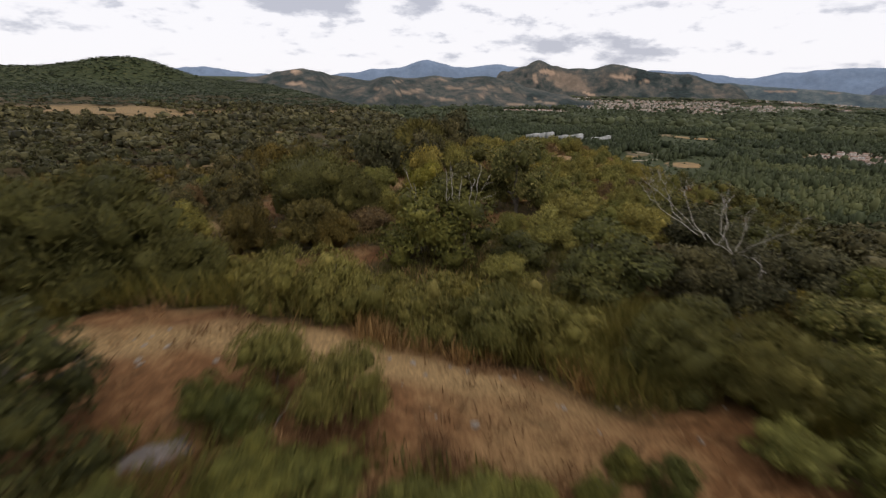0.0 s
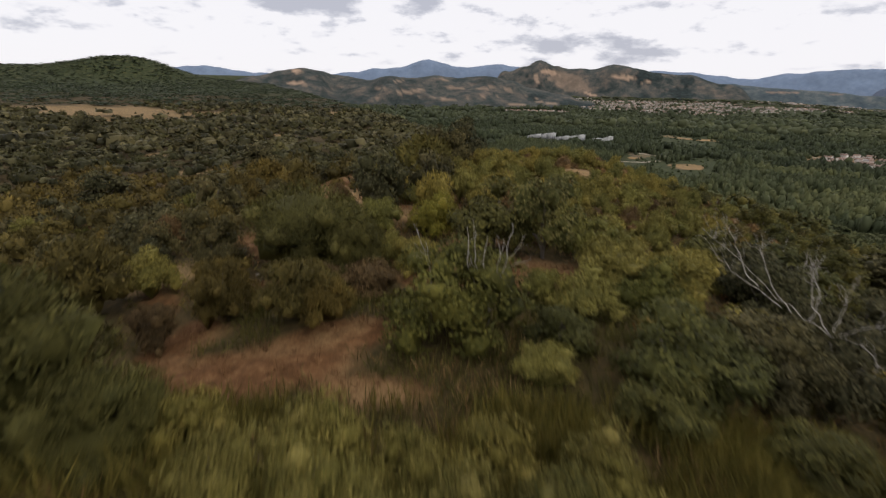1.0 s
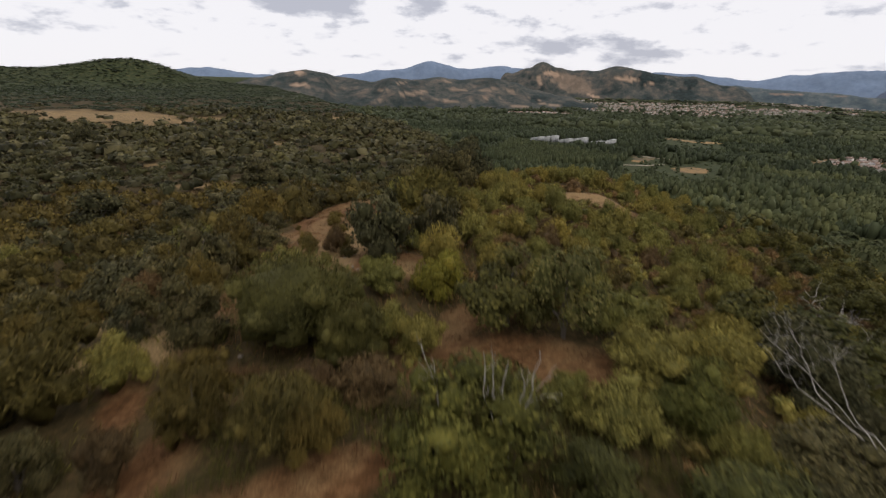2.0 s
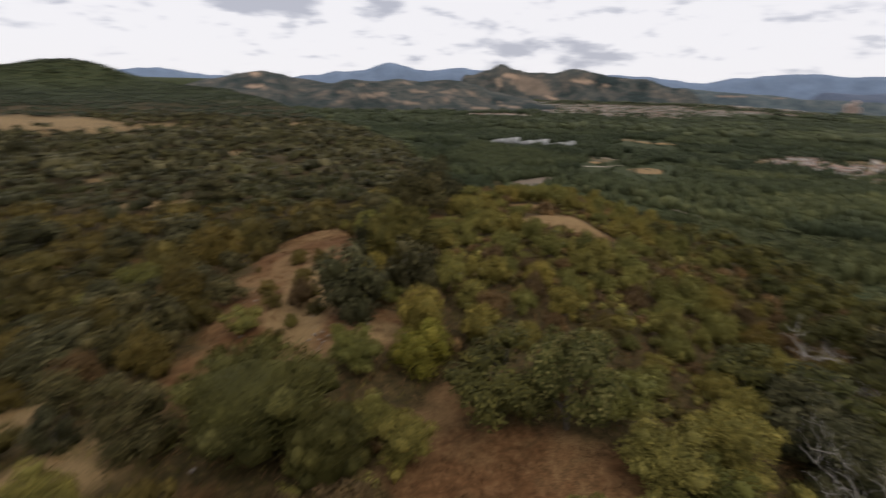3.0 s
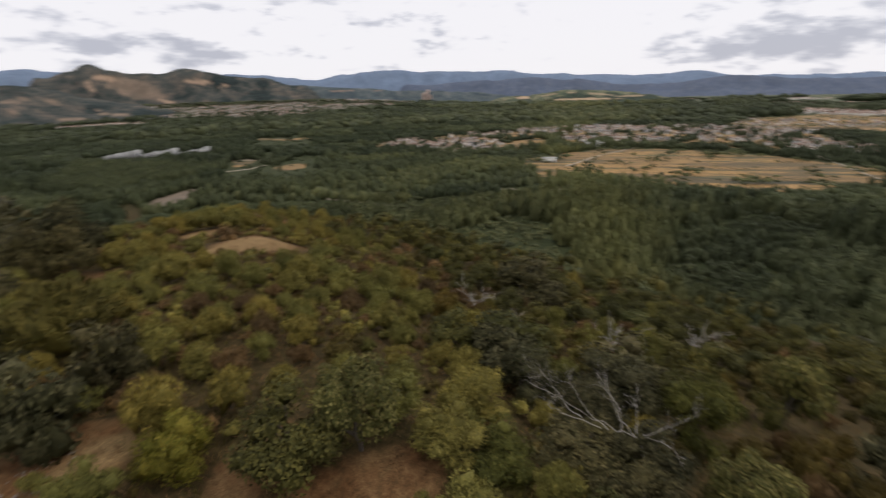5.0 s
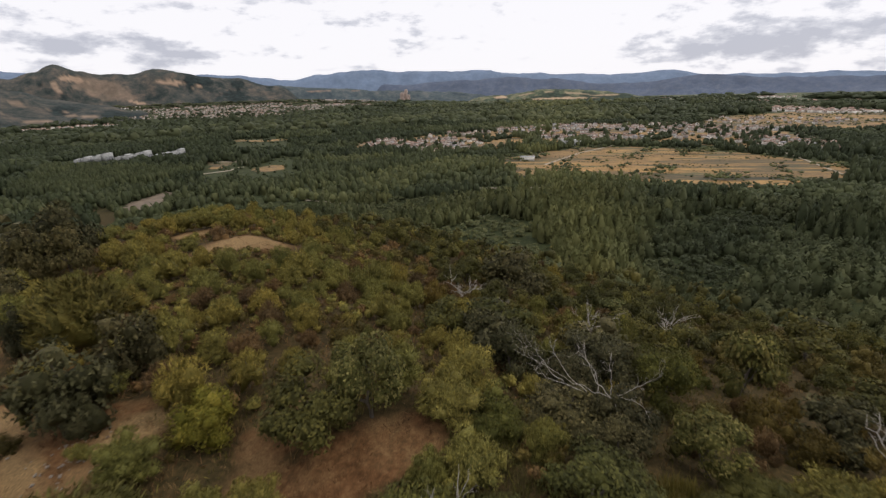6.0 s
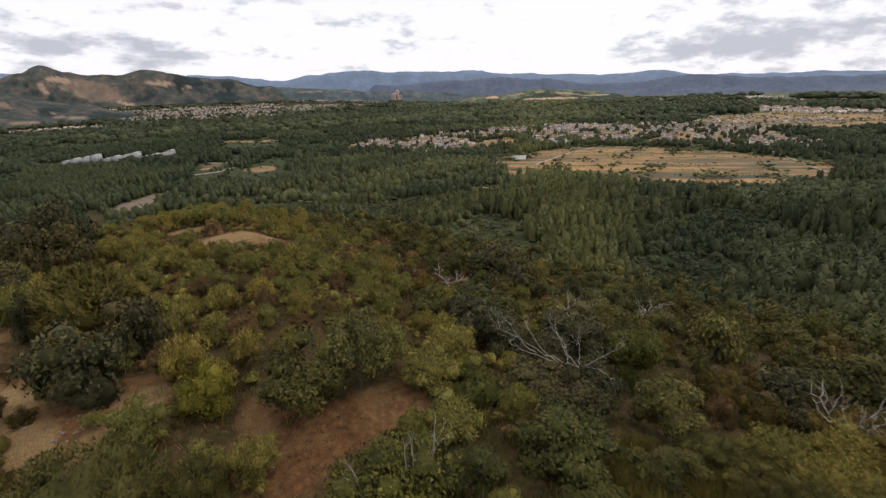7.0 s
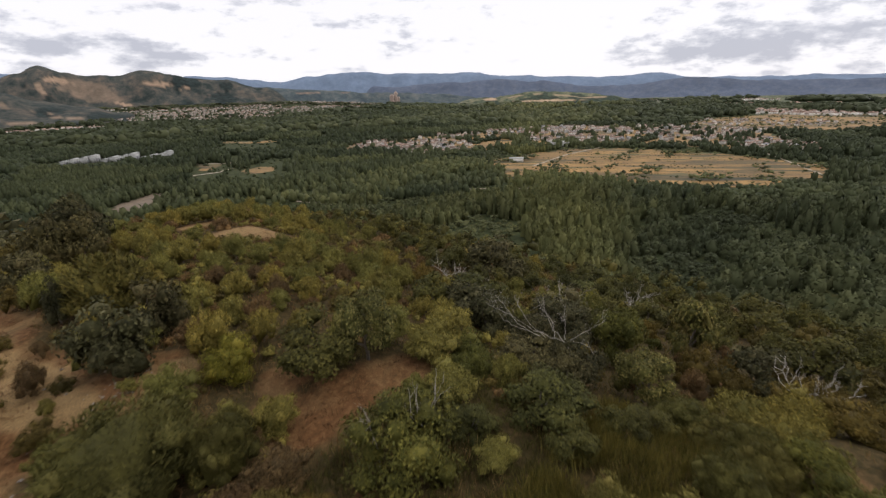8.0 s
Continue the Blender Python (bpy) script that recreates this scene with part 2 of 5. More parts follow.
DEAD_WOOD = plain_material("bleached_dead_wood", (0.15, 0.132, 0.112), (0.36, 0.325, 0.285), 6.0, relief=0.5)
STONE = plain_material("pale_stone", (0.09, 0.072, 0.055), (0.20, 0.165, 0.13), 4.0)
GREY_STONE = plain_material("grey_boulder_stone", (0.050, 0.041, 0.035), (0.145, 0.118, 0.102), 2.2, relief=0.8, depth=0.05)
PLASTER = plain_material("house_plaster", (0.34, 0.31, 0.27), (0.60, 0.57, 0.52), 0.4, space="World", vary=True)
WHITE_WALL = plain_material("white_sheet_wall", (0.20, 0.20, 0.19), (0.42, 0.42, 0.40), 0.16, space="World")
ROOF_TILE = plain_material("clay_roof_tiles", (0.13, 0.08, 0.06), (0.26, 0.17, 0.125), 0.3, space="World", vary=True)
SLATE = plain_material("slate_roof", (0.10, 0.10, 0.11), (0.22, 0.22, 0.23), 0.3, space="World")
LANE = plain_material("pale_gravel_lane", (0.17, 0.14, 0.10), (0.30, 0.25, 0.18), 0.2, space="World")
CUT_EARTH = plain_material("felled_plot_earth", (0.066, 0.046, 0.028), (0.135, 0.096, 0.060), 0.15, space="World")
PINK_ROCK = plain_material("pink_concrete", (0.22, 0.16, 0.13), (0.36, 0.28, 0.23), 0.03, space="World")


def field_material():
    """Mown straw-coloured meadow with ochre and olive streaks."""
    m, nt, bsdf = material("dry_meadow")
    g = nt.nodes.new("ShaderNodeNewGeometry")
    mp = nt.nodes.new("ShaderNodeMapping")
    mp.vector_type = "TEXTURE"
    mp.inputs["Rotation"].default_value = (0, 0, radians(-62))
    mp.inputs["Scale"].default_value = (150, 30, 30)
    nt.links.new(g.outputs["Position"], mp.inputs["Vector"])
    streak = nt.nodes.new("ShaderNodeTexNoise")
    streak.inputs["Scale"].default_value, streak.inputs["Detail"].default_value, streak.inputs["Roughness"].default_value = 1.0, 6.0, 0.65
    nt.links.new(mp.outputs[0], streak.inputs["Vector"])
    c = ramp_node(nt, streak.outputs["Fac"], (0.41, (0.041, 0.039, 0.010)), (0.45, (0.122, 0.070, 0.020)), (0.50, (0.236, 0.136, 0.038)), (0.535, (0.100, 0.058, 0.017)), (0.57, (0.210, 0.120, 0.034)), (0.62, (0.060, 0.055, 0.015)))
    strips = nt.nodes.new("ShaderNodeTexVoronoi")
    strips.inputs["Scale"].default_value = 1.3
    nt.links.new(mp.outputs[0], strips.inputs["Vector"])
    sep_ = nt.nodes.new("ShaderNodeSeparateColor")
    nt.links.new(strips.outputs["Color"], sep_.inputs[0])
    own = ramp_node(nt, sep_.outputs[0], (0.0, (0.36, 0.44, 0.44)), (0.3, (0.85, 0.84, 0.80)), (1.0, (1.36, 1.32, 1.26)))
    fine = noise_node(nt, 0.6, 4.0, 0.7, "World")
    f = ramp_node(nt, fine.outputs["Fac"], (0.3, (0.7, 0.7, 0.7)), (0.7, (1.2, 1.2, 1.2)))
    colour = mix_node(nt, 1.0, c.outputs[0], own.outputs[0], "MULTIPLY")
    nt.links.new(mix_node(nt, 1.0, colour, f.outputs[0], "MULTIPLY"), bsdf.inputs["Base Color"])
    bsdf.inputs["Roughness"].default_value = 0.95
    return m


FIELD = field_material()


def ground_material():
    """Leaf litter and thin grass, with bare red earth and dry straw where the mesh says so."""
    m, nt, bsdf = material("hillside_ground")
    big = noise_node(nt, 0.22, 5.0, 0.6, "World")
    small = noise_node(nt, 3.2, 5.0, 0.65, "World")
    tiny = noise_node(nt, 16.0, 3.0, 0.6, "World")
    litter = ramp_node(nt, small.outputs["Fac"], (0.3, (0.020, 0.016, 0.006)), (0.5, (0.040, 0.029, 0.011)), (0.72, (0.085, 0.053, 0.022)))
    earth = ramp_node(nt, small.outputs["Fac"], (0.28, (0.040, 0.019, 0.007)), (0.5, (0.086, 0.041, 0.016)), (0.75, (0.150, 0.082, 0.036)))
    straw = ramp_node(nt, tiny.outputs["Fac"], (0.3, (0.098, 0.063, 0.027)), (0.7, (0.235, 0.156, 0.072)))
    wood = ramp_node(nt, big.outputs["Fac"], (0.3, (0.014, 0.021, 0.008)), (0.55, (0.032, 0.038, 0.015)), (0.72, (0.066, 0.058, 0.020)))

    def mask(name):
        a = nt.nodes.new("ShaderNodeAttribute")
        a.attribute_name = name
        return a.outputs["Fac"]
    colour = mix_node(nt, mask("woodland"), litter.outputs[0], wood.outputs[0])
    worn = ramp_node(nt, big.outputs["Fac"], (0.46, (0, 0, 0)), (0.60, (0.45, 0.45, 0.45)))
    soil = mix_node(nt, worn.outputs[0], earth.outputs[0], straw.outputs[0])
    colour = mix_node(nt, mask("bare_earth"), colour, soil)
    colour = mix_node(nt, mask("straw"), colour, straw.outputs[0])
    f = ramp_node(nt, tiny.outputs["Fac"], (0.3, (0.75, 0.75, 0.75)), (0.7, (1.2, 1.2, 1.2)))
    nt.links.new(mix_node(nt, 1.0, colour, f.outputs[0], "MULTIPLY"), bsdf.inputs["Base Color"])
    bsdf.inputs["Roughness"].default_value = 0.95
    bsdf.inputs["Specular IOR Level"].default_value = 0.1
    bump(nt, bsdf, tiny.outputs["Fac"], 0.5, 0.05)
    return m


GROUND = ground_material()

# ---- mesh helpers ----
def mesh_from(name, verts, faces, mat, smooth=False):
    """A mesh from arrays: vertices (n, 3) and any number of face arrays (m, 3) or (m, 4)."""
    me = bpy.data.meshes.new(name)
    verts = np.asarray(verts, np.float32).reshape(-1, 3)
    faces = [np.asarray(f, np.int32) for f in faces if len(f)]
    loops = np.concatenate([f.ravel() for f in faces])
    sizes = np.concatenate([np.full(len(f), f.shape[1], np.int32) for f in faces])
    me.vertices.add(len(verts))
    me.vertices.foreach_set("co", verts.ravel())
    me.loops.add(len(loops))
    me.loops.foreach_set("vertex_index", loops)
    me.polygons.add(len(sizes))
    me.polygons.foreach_set("loop_start", np.concatenate([[0], np.cumsum(sizes)[:-1]]).astype(np.int32))
    if smooth:
        me.polygons.foreach_set("use_smooth", np.ones(len(sizes), bool))
    me.update(calc_edges=True)
    me.materials.append(mat)
    return me


def part(name, me, parent, label=""):
    ob = new(name, me)
    ob.parent = parent
    return tagged(ob, label)


def join(pieces):
    """Joins (verts, [face arrays]) pieces into one."""
    vs, fs, at = [], {3: [], 4: []}, 0
    for v, faces in pieces:
        vs.append(v)
        for f in faces:
            if len(f):
                fs[f.shape[1]].append(f + at)
        at += len(v)
    return np.concatenate(vs), [np.concatenate(f) for f in fs.values() if f]


def ball(level):
    bm = bmesh.new()
    bmesh.ops.create_icosphere(bm, subdivisions=level, radius=1.0)
    v = np.array([p.co for p in bm.verts])
    f = np.array([[p.index for p in q.verts] for q in bm.faces])
    bm.free()
    return v, f


BALL = {k: ball(k) for k in (1, 2, 3)}


def unit(v):
    return v / np.maximum(np.linalg.norm(v, axis=-1, keepdims=True), 1e-9)


def leaf_quads(rng, at, way, length, width, facing=None, simple=False):
    """A folded, pointed leaf at each place, along each way; facing: about where its upper side looks."""
    n = len(at)
    side = unit(np.cross(way, rng.normal(size=(n, 3)) if facing is None else facing))
    fold = np.cross(side, way)
    ln = (length * rng.uniform(0.6, 1.3, n))[:, None]
    wd = (width * rng.uniform(0.6, 1.3, n))[:, None]
    if simple:  # far off one triangle will do
        v = np.stack([at - side * wd * 0.6, at + side * wd * 0.6, at + way * ln], 1)
        return v.reshape(-1, 3), [np.arange(3 * n).reshape(n, 3)]
    v = np.stack([at, at + way * ln * 0.5 - side * wd * 0.5 + fold * wd * 0.15, at + way * ln, at + way * ln * 0.5 + side * wd * 0.5 + fold * wd * 0.15], 1)
    return v.reshape(-1, 3), [np.arange(4 * n).reshape(n, 4)]


def foliage(rng, lumps, n, length, width, rising=0.2, outward=0.5, core=0.7, level=1, low=-0.45, half=False, simple=False):
    """Leaves round each lump (x, y, z, radius), over a smaller uneven core that closes the crown."""
    lumps = np.asarray(lumps, float)
    w = lumps[:, 3] ** 2
    pick_ = rng.choice(len(lumps), n, p=w / w.sum())
    d = unit(rng.normal(size=(n, 3)))
    d[:, 2] = np.where(d[:, 2] < low, -d[:, 2], d[:, 2])
    d = unit(d)
    r = lumps[pick_, 3][:, None]
    at = lumps[pick_, :3] + d * r * rng.uniform(0.74, 1.0, (n, 1)) * (1, 1, 0.9)
    # the leaf lies along the crown's surface, its upper side looking out and up
    mid = np.array([lumps[:, 0].mean(), lumps[:, 1].mean(), 0.2])
    facing = unit(d * 0.7 + unit(at - mid) * 0.4 + rng.normal(size=(n, 3)) * 0.2 + np.array([0, 0, 0.1]))
    way = unit(np.cross(facing, rng.normal(size=(n, 3)))) + d * outward * 0.5 + np.array([0, 0, rising])
    way = unit(way)
    pieces = [leaf_quads(rng, at, way, length, width, facing, simple)]
    if core:
        bv, bf = BALL[level]
        if half:
            bf = bf[bv[bf].mean(1)[:, 2] > -0.4]
        for x, y, z, q in lumps:
            k = core * q * (1 + 0.28 * rng.normal(size=(len(bv), 1)))
            pieces.append((bv * k * (1, 1, 0.9) + (x, y, z), [bf]))
    return join(pieces)


def tube(points, radii, sides=6):
    p = np.asarray(points, float)
    r = np.asarray(radii, float)
    t = unit(np.gradient(p, axis=0))
    a = unit(np.cross(t, (0.31, 0.87, 0.39)))
    b = np.cross(t, a)
    q = np.arange(sides) * 2 * math.pi / sides
    ring = p[:, None] + r[:, None, None] * (a[:, None] * np.cos(q)[None, :, None] + b[:, None] * np.sin(q)[None, :, None])
    i = np.arange(len(p) - 1)[:, None] * sides
    j = np.arange(sides)[None]
    k = (j + 1) % sides
    f = np.stack([i + j, i + k, i + sides + k, i + sides + j], -1).reshape(-1, 4)
    return ring.reshape(-1, 3), [f]


def bough(rng, start, end, r0, r1, wander=0.12, n=6, sides=5):
    start, end = np.asarray(start, float), np.asarray(end, float)
    s = np.linspace(0, 1, n)[:, None]
    off = np.cumsum(rng.normal(size=(n, 3)), 0) * wander * np.linalg.norm(end - start) / n
    off -= off[0]
    return tube(start + (end - start) * s + off, r0 + (r1 - r0) * s[:, 0], sides), (start + (end - start) * s + off)



# ---- the ground sheet ----
def ellipse(x, y, cx, cy, rx, ry, turn=0.0):
    c, s = math.cos(radians(turn)), math.sin(radians(turn))
    u, v = (x - cx) * c + (y - cy) * s, (y - cy) * c - (x - cx) * s
    return (u / rx) ** 2 + (v / ry) ** 2


BARE = (  # x, y, half length, half width, turn: earth with no scrub on it
    (2.5, 16.3, 9.6, 3.7, -4), (-2.6, 19.3, 4.6, 1.5, 4), (-9, 20.0, 5, 1.5, 10),
    (7.5, 35.0, 4.6, 1.9, -15), (4.6, 36.0, 1.6, 3.0, 10), (1.2, 29.2, 2.2, 1.0, 20), (-1.6, 27.4, 3.4, 1.5, 8), (-4.2, 29.4, 1.2, 2.4, 0), (-7.0, 33.6, 0.9, 2.4, 20), (3.0, 26.2, 1.6, 0.7, 0),
    (-4.5, 52.0, 4.5, 15.0, 3), (-1.0, 44.5, 4.5, 3.0, 0), (-4.5, 66.0, 4.5, 6.0, 0),
    (22.0, 73.0, 5.4, 3.0, -10), (21.0, 84.0, 3.0, 2.2, 0), (6.4, 76.0, 2.8, 2.2, 0), (28.0, 23.2, 1.6, 1.3, 0),
    (14.6, 16.6, 1.6, 0.9, 0), (6.5, 39.5, 2.0, 1.4, 0),
)
STRAW = (  # dry grass
    (0.8, 18.9, 6.5, 0.6, -4), (-2.8, 51.0, 1.9, 9.0, 4),     (-9, 37, 4, 2.2, 20), (-16, 42, 4, 1.8, 10), (-195, 303, 72, 32, -32), (-126, 298, 16, 10, -30), (-72, 152, 6, 5, 0), (-60, 205, 10, 4, 0), (-16, 66, 3, 7, 30),
    (-46, 120, 7, 4, 0), (22.0, 73.2, 4.8, 2.4, -10), (21.0, 84.0, 2.4, 1.6, 0), (2.6, 44.2, 1.8, 1.0, 0), (-55, 330, 28, 8, 0),
)


def open_ground(x, y, spots, soft=0.35):
    """How open the ground is at x, y, from 0 to 1."""
    x, y = np.asarray(x, float), np.asarray(y, float)
    wob = 0.55 * fbm(x / 2.2, y / 2.2, 3, 11)
    total = np.zeros(np.broadcast(x, y).shape)
    for s in spots:
        total = np.maximum(total, 1 - sstep(1 - soft, 1 + soft, ellipse(x, y, *s) + wob))
    return total


def build_ground():
    turn = np.linspace(0, 2 * math.pi, 360, endpoint=False)
    r = [0.3]
    while r[-1] < 4950:
        r.append(r[-1] + (0.42 if r[-1] < 48 else min(0.042 * (r[-1] - 38), 15) if r[-1] < 1100 else 0.042 * r[-1]))
    r = np.array(r)
    x, y = 4 + r[:, None] * np.sin(turn), 32 + r[:, None] * np.cos(turn)
    z = height(x, y)
    n, k = len(r), len(turn)
    i = np.arange(n - 1)[:, None] * k
    j = np.arange(k)[None]
    q = np.stack([i + j, i + k + j, i + k + (j + 1) % k, i + (j + 1) % k], -1).reshape(-1, 4)
    hub = np.array([[4, 32, float(height(4, 32))]])
    v = np.concatenate([np.stack([x, y, z], -1).reshape(-1, 3), hub])
    cap = np.stack([np.full(k, n * k), np.arange(k), (np.arange(k) + 1) % k], -1)[:, ::-1]
    me = mesh_from("ground", v, [q[:, ::-1], cap[:, ::-1]], GROUND, True)
    px, py = v[:, 0], v[:, 1]
    for name, values in (("bare_earth", open_ground(px, py, BARE)), ("straw", 0.85 * open_ground(px, py, STRAW)), ("woodland", sstep(26, 70, px - 0.15 * py) * sstep(90, 200, np.hypot(px, py)) + sstep(500, 700, np.hypot(px, py)))):
        a = me.attributes.new(name, "FLOAT", "POINT")
        a.data.foreach_set("value", np.clip(values, 0, 1).astype(np.float32))
    return tagged(new("ground", me), "scrubby hillside earth falling to a flat green valley", "ground", kind="structure")


build_ground()


# ---- the valley: meadows, lanes, hills ----
def inside(x, y, corners):
    """Whether points lie in a polygon."""
    x, y = np.asarray(x, float), np.asarray(y, float)
    res = np.zeros(x.shape, bool)
    for (ax, ay), (bx, by) in zip(corners, corners[1:] + corners[:1]):
        cross = ((ay > y) != (by > y)) & (x < (bx - ax) * (y - ay) / (by - ay + 1e-12) + ax)
        res ^= cross
    return res


MEADOW = [(560, 420), (477, 313), (505, 190), (513, 130), (536, 70), (640, 20), (730, 20), (810, 188), (790, 300), (748, 375), (640, 400)]
FAR_MEADOW = [(1260, 330), (1180, 160), (1230, 20), (1420, -90), (1800, -60), (1850, 150), (1560, 320)]
CLEARING = [(120, 505), (150, 495), (196, 580), (188, 600), (130, 562)]
SITE = [(175, 1070), (185, 1000), (310, 915), (345, 965), (260, 1050)]
VILLAGE = [(520, 830), (560, 620), (600, 545), (700, 450), (790, 400), (860, 300), (850, 120), (900, 40), (1020, 60), (1180, 160), (1260, 330), (1220, 560), (1080, 640), (860, 740), (640, 820)]
GREEN_HILL = [(2500, 2000), (2700, 1300), (3300, 1200), (3400, 1900), (2900, 2100)]
PLAIN = [(2350, 760), (2450, -150), (3900, -250), (3950, 1250), (3000, 1100)]
PLANTATION = [(63, 702), (118, 650), (205, 648), (262, 690), (225, 820), (144, 960), (100, 816)]
LOW_SPOTS = [(256, 975, 110, 50, -42), (340, 880, 40, 22, -40), (1240, 2290, 560, 300, -20), (2150, 2620, 420, 120, -15), (420, 2230, 220, 90, -10), (830, 2150, 280, 260, -20), (1060, 2100, 320, 260, -20), (1300, 2050, 320, 240, -25), (1550, 2030, 300, 190, -30), (345, 650, 40, 34, 60), (318, 598, 95, 34, 61), (500, 955, 120, 62, 60), (395, 690, 60, 26, 61), (215, 490, 50, 12, -62), (560, 1060, 110, 40, -60), (970, 2520, 300, 210, -20), (1120, 2300, 320, 200, -25), (1320, 2190, 300, 190, -28), (1550, 2110, 300, 150, -30), (1880, 180, 200, 90, 60), (285, 660, 95, 36, 66), (240, 400, 60, 14, -60), (318, 745, 50, 24, 66), (475, 880, 80, 30, -50), (390, 300, 20, 12, 0), (420, 260, 18, 10, 0), (330, 250, 24, 8, -40)]


def draped(name, corners, mat, label, step, lift=0.25):
    """A sheet over the ground inside a polygon, with an uneven border."""
    c = np.array(corners, float)
    lo, hi = c.min(0) - step, c.max(0) + step
    xs, ys = np.arange(lo[0], hi[0], step), np.arange(lo[1], hi[1], step)
    x, y = np.meshgrid(xs, ys, indexing="ij")
    x = x + 0.35 * step * vnoise(x * 0.37, y * 0.37, 3)
    y = y + 0.35 * step * vnoise(x * 0.37, y * 0.37, 4)
    keep = inside(x + 9 * vnoise(x / 25, y / 25, 6), y + 9 * vnoise(x / 25, y / 25, 7), corners)
    idx = np.arange(x.size).reshape(x.shape)
    q = np.stack([idx[:-1, :-1], idx[1:, :-1], idx[1:, 1:], idx[:-1, 1:]], -1)
    q = q[keep[:-1, :-1] & keep[1:, 1:]].reshape(-1, 4)
    v = np.stack([x, y, height(x, y) + lift], -1).reshape(-1, 3)
    used, back = np.unique(q, return_inverse=True)
    return tagged(new(name, mesh_from(name, v[used], [back.reshape(-1, 4)], mat, True)), label, "field", kind="structure")


draped("dry_meadow", MEADOW, FIELD, "mown straw-coloured meadow dotted with bushes below the village", 7)
draped("dry_meadow", FAR_MEADOW, FIELD, "ochre meadow strips behind the village houses", 14, 0.4)
draped("village_ground", VILLAGE, FIELD, "dry gardens and plots between the village houses", 14, 0.2)
def plot(cx, cy, rx, ry, turn):
    """The outline of a small field."""
    c, s = math.cos(radians(turn)), math.sin(radians(turn))
    return [(cx + rx * math.cos(a) * c - ry * math.sin(a) * s, cy + rx * math.cos(a) * s + ry * math.sin(a) * c) for a in np.linspace(0, 2 * math.pi, 13)[:-1]]


draped("dry_field", plot(345, 655, 30, 20, 60), FIELD, "small ochre field among the river woods", 4)
draped("dry_field", plot(322, 760, 44, 18, 66), FIELD, "narrow ochre field beside a farm lane", 4)
draped("dry_field", plot(560, 1060, 100, 28, -60), FIELD, "dry field strip behind the river woods", 7)
draped("cleared_plot", CLEARING, CUT_EARTH, "bare brown felled plot beside a tree plantation", 4)


def lane(points, width):
    p = np.array(points, float)
    s = np.linspace(0, len(p) - 1, 12 * len(p))
    x, y = np.interp(s, np.arange(len(p)), p[:, 0]), np.interp(s, np.arange(len(p)), p[:, 1])
    t = unit(np.stack([np.gradient(x), np.gradient(y)], -1))
    w = width * 0.5 * (1 + 0.25 * vnoise(s * 3, s * 0, 8))
    v = []
    for sg in (-1, 1):
        a, b = x + sg * w * -t[:, 1], y + sg * w * t[:, 0]
        v.append(np.stack([a, b, np.maximum(height(a, b), FLOOR) + 0.5], -1))
    n = len(x)
    i = np.arange(n - 1)
    q = np.stack([i, i + n, i + n + 1, i + 1], -1)
    tagged(new("lane", mesh_from("lane", np.concatenate(v), [q[:, ::-1]], LANE, True)), "pale unpaved farm lane across the valley floor", "road", kind="structure")


lane([(262, 690), (298, 684), (330, 700)], 7)
lane([(322, 815), (345, 770), (372, 745)], 8)
lane([(252, 428), (283, 313), (300, 240)], 3)
lane([(440, 880), (520, 850), (610, 770), (640, 640)], 9)
lane([(640, 20), (735, 60), (850, 110), (1000, 160)], 3.2)
lane([(380, 330), (425, 262), (470, 240)], 3)
lane([(560, 330), (680, 340), (800, 330)], 4)


def hill_material(name, low, mean, high, scars, grain=0.014, rough=0.95):
    """A far hillside: scrub and woods in patches, with pale scars of earth where the mesh says so."""
    m, nt, bsdf = material(name)
    a = noise_node(nt, grain, 10.0, 0.74, "World")
    b = noise_node(nt, grain * 0.3, 5.0, 0.6, "World")
    c = ramp_node(nt, a.outputs["Fac"], (0.38, low), (0.5, mean), (0.63, high))
    k = ramp_node(nt, b.outputs["Fac"], (0.3, (0.86, 0.86, 0.86)), (0.7, (1.12, 1.12, 1.12)))
    colour = mix_node(nt, 1.0, c.outputs[0], k.outputs[0], "MULTIPLY")
    at = nt.nodes.new("ShaderNodeAttribute")
    at.attribute_name = "scar"
    f = noise_node(nt, grain * 2.5, 5.0, 0.7, "World")
    pale = ramp_node(nt, f.outputs["Fac"], (0.3, tuple(0.6 * v for v in scars)), (0.7, scars))
    # wooded patches, whose dark green also tones down the brightly lit lower slopes
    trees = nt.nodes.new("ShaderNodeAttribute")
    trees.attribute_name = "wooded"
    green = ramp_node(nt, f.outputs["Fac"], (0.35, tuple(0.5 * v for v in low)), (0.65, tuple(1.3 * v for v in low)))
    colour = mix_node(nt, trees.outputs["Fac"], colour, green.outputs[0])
    nt.links.new(mix_node(nt, at.outputs["Fac"], colour, pale.outputs[0]), bsdf.inputs["Base Color"])
    bsdf.inputs["Roughness"].default_value = rough
    bsdf.inputs["Specular IOR Level"].default_value = 0.05
    bump(nt, bsdf, a.outputs["Fac"], 0.4, 16.0)
    return m


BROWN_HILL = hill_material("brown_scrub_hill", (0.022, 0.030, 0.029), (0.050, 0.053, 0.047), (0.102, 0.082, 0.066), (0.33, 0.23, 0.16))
# dark woodland green, with haze mixed in as extra blue
DARK_HILL = hill_material("dark_wooded_hill_hazed", (0.036, 0.050, 0.058), (0.056, 0.070, 0.074), (0.098, 0.103, 0.096), (0.216, 0.162, 0.126))
PALE_HILL = hill_material("green_and_ochre_hill", (0.034, 0.046, 0.034), (0.080, 0.092, 0.058), (0.180, 0.155, 0.098), (0.40, 0.29, 0.19), 0.022)
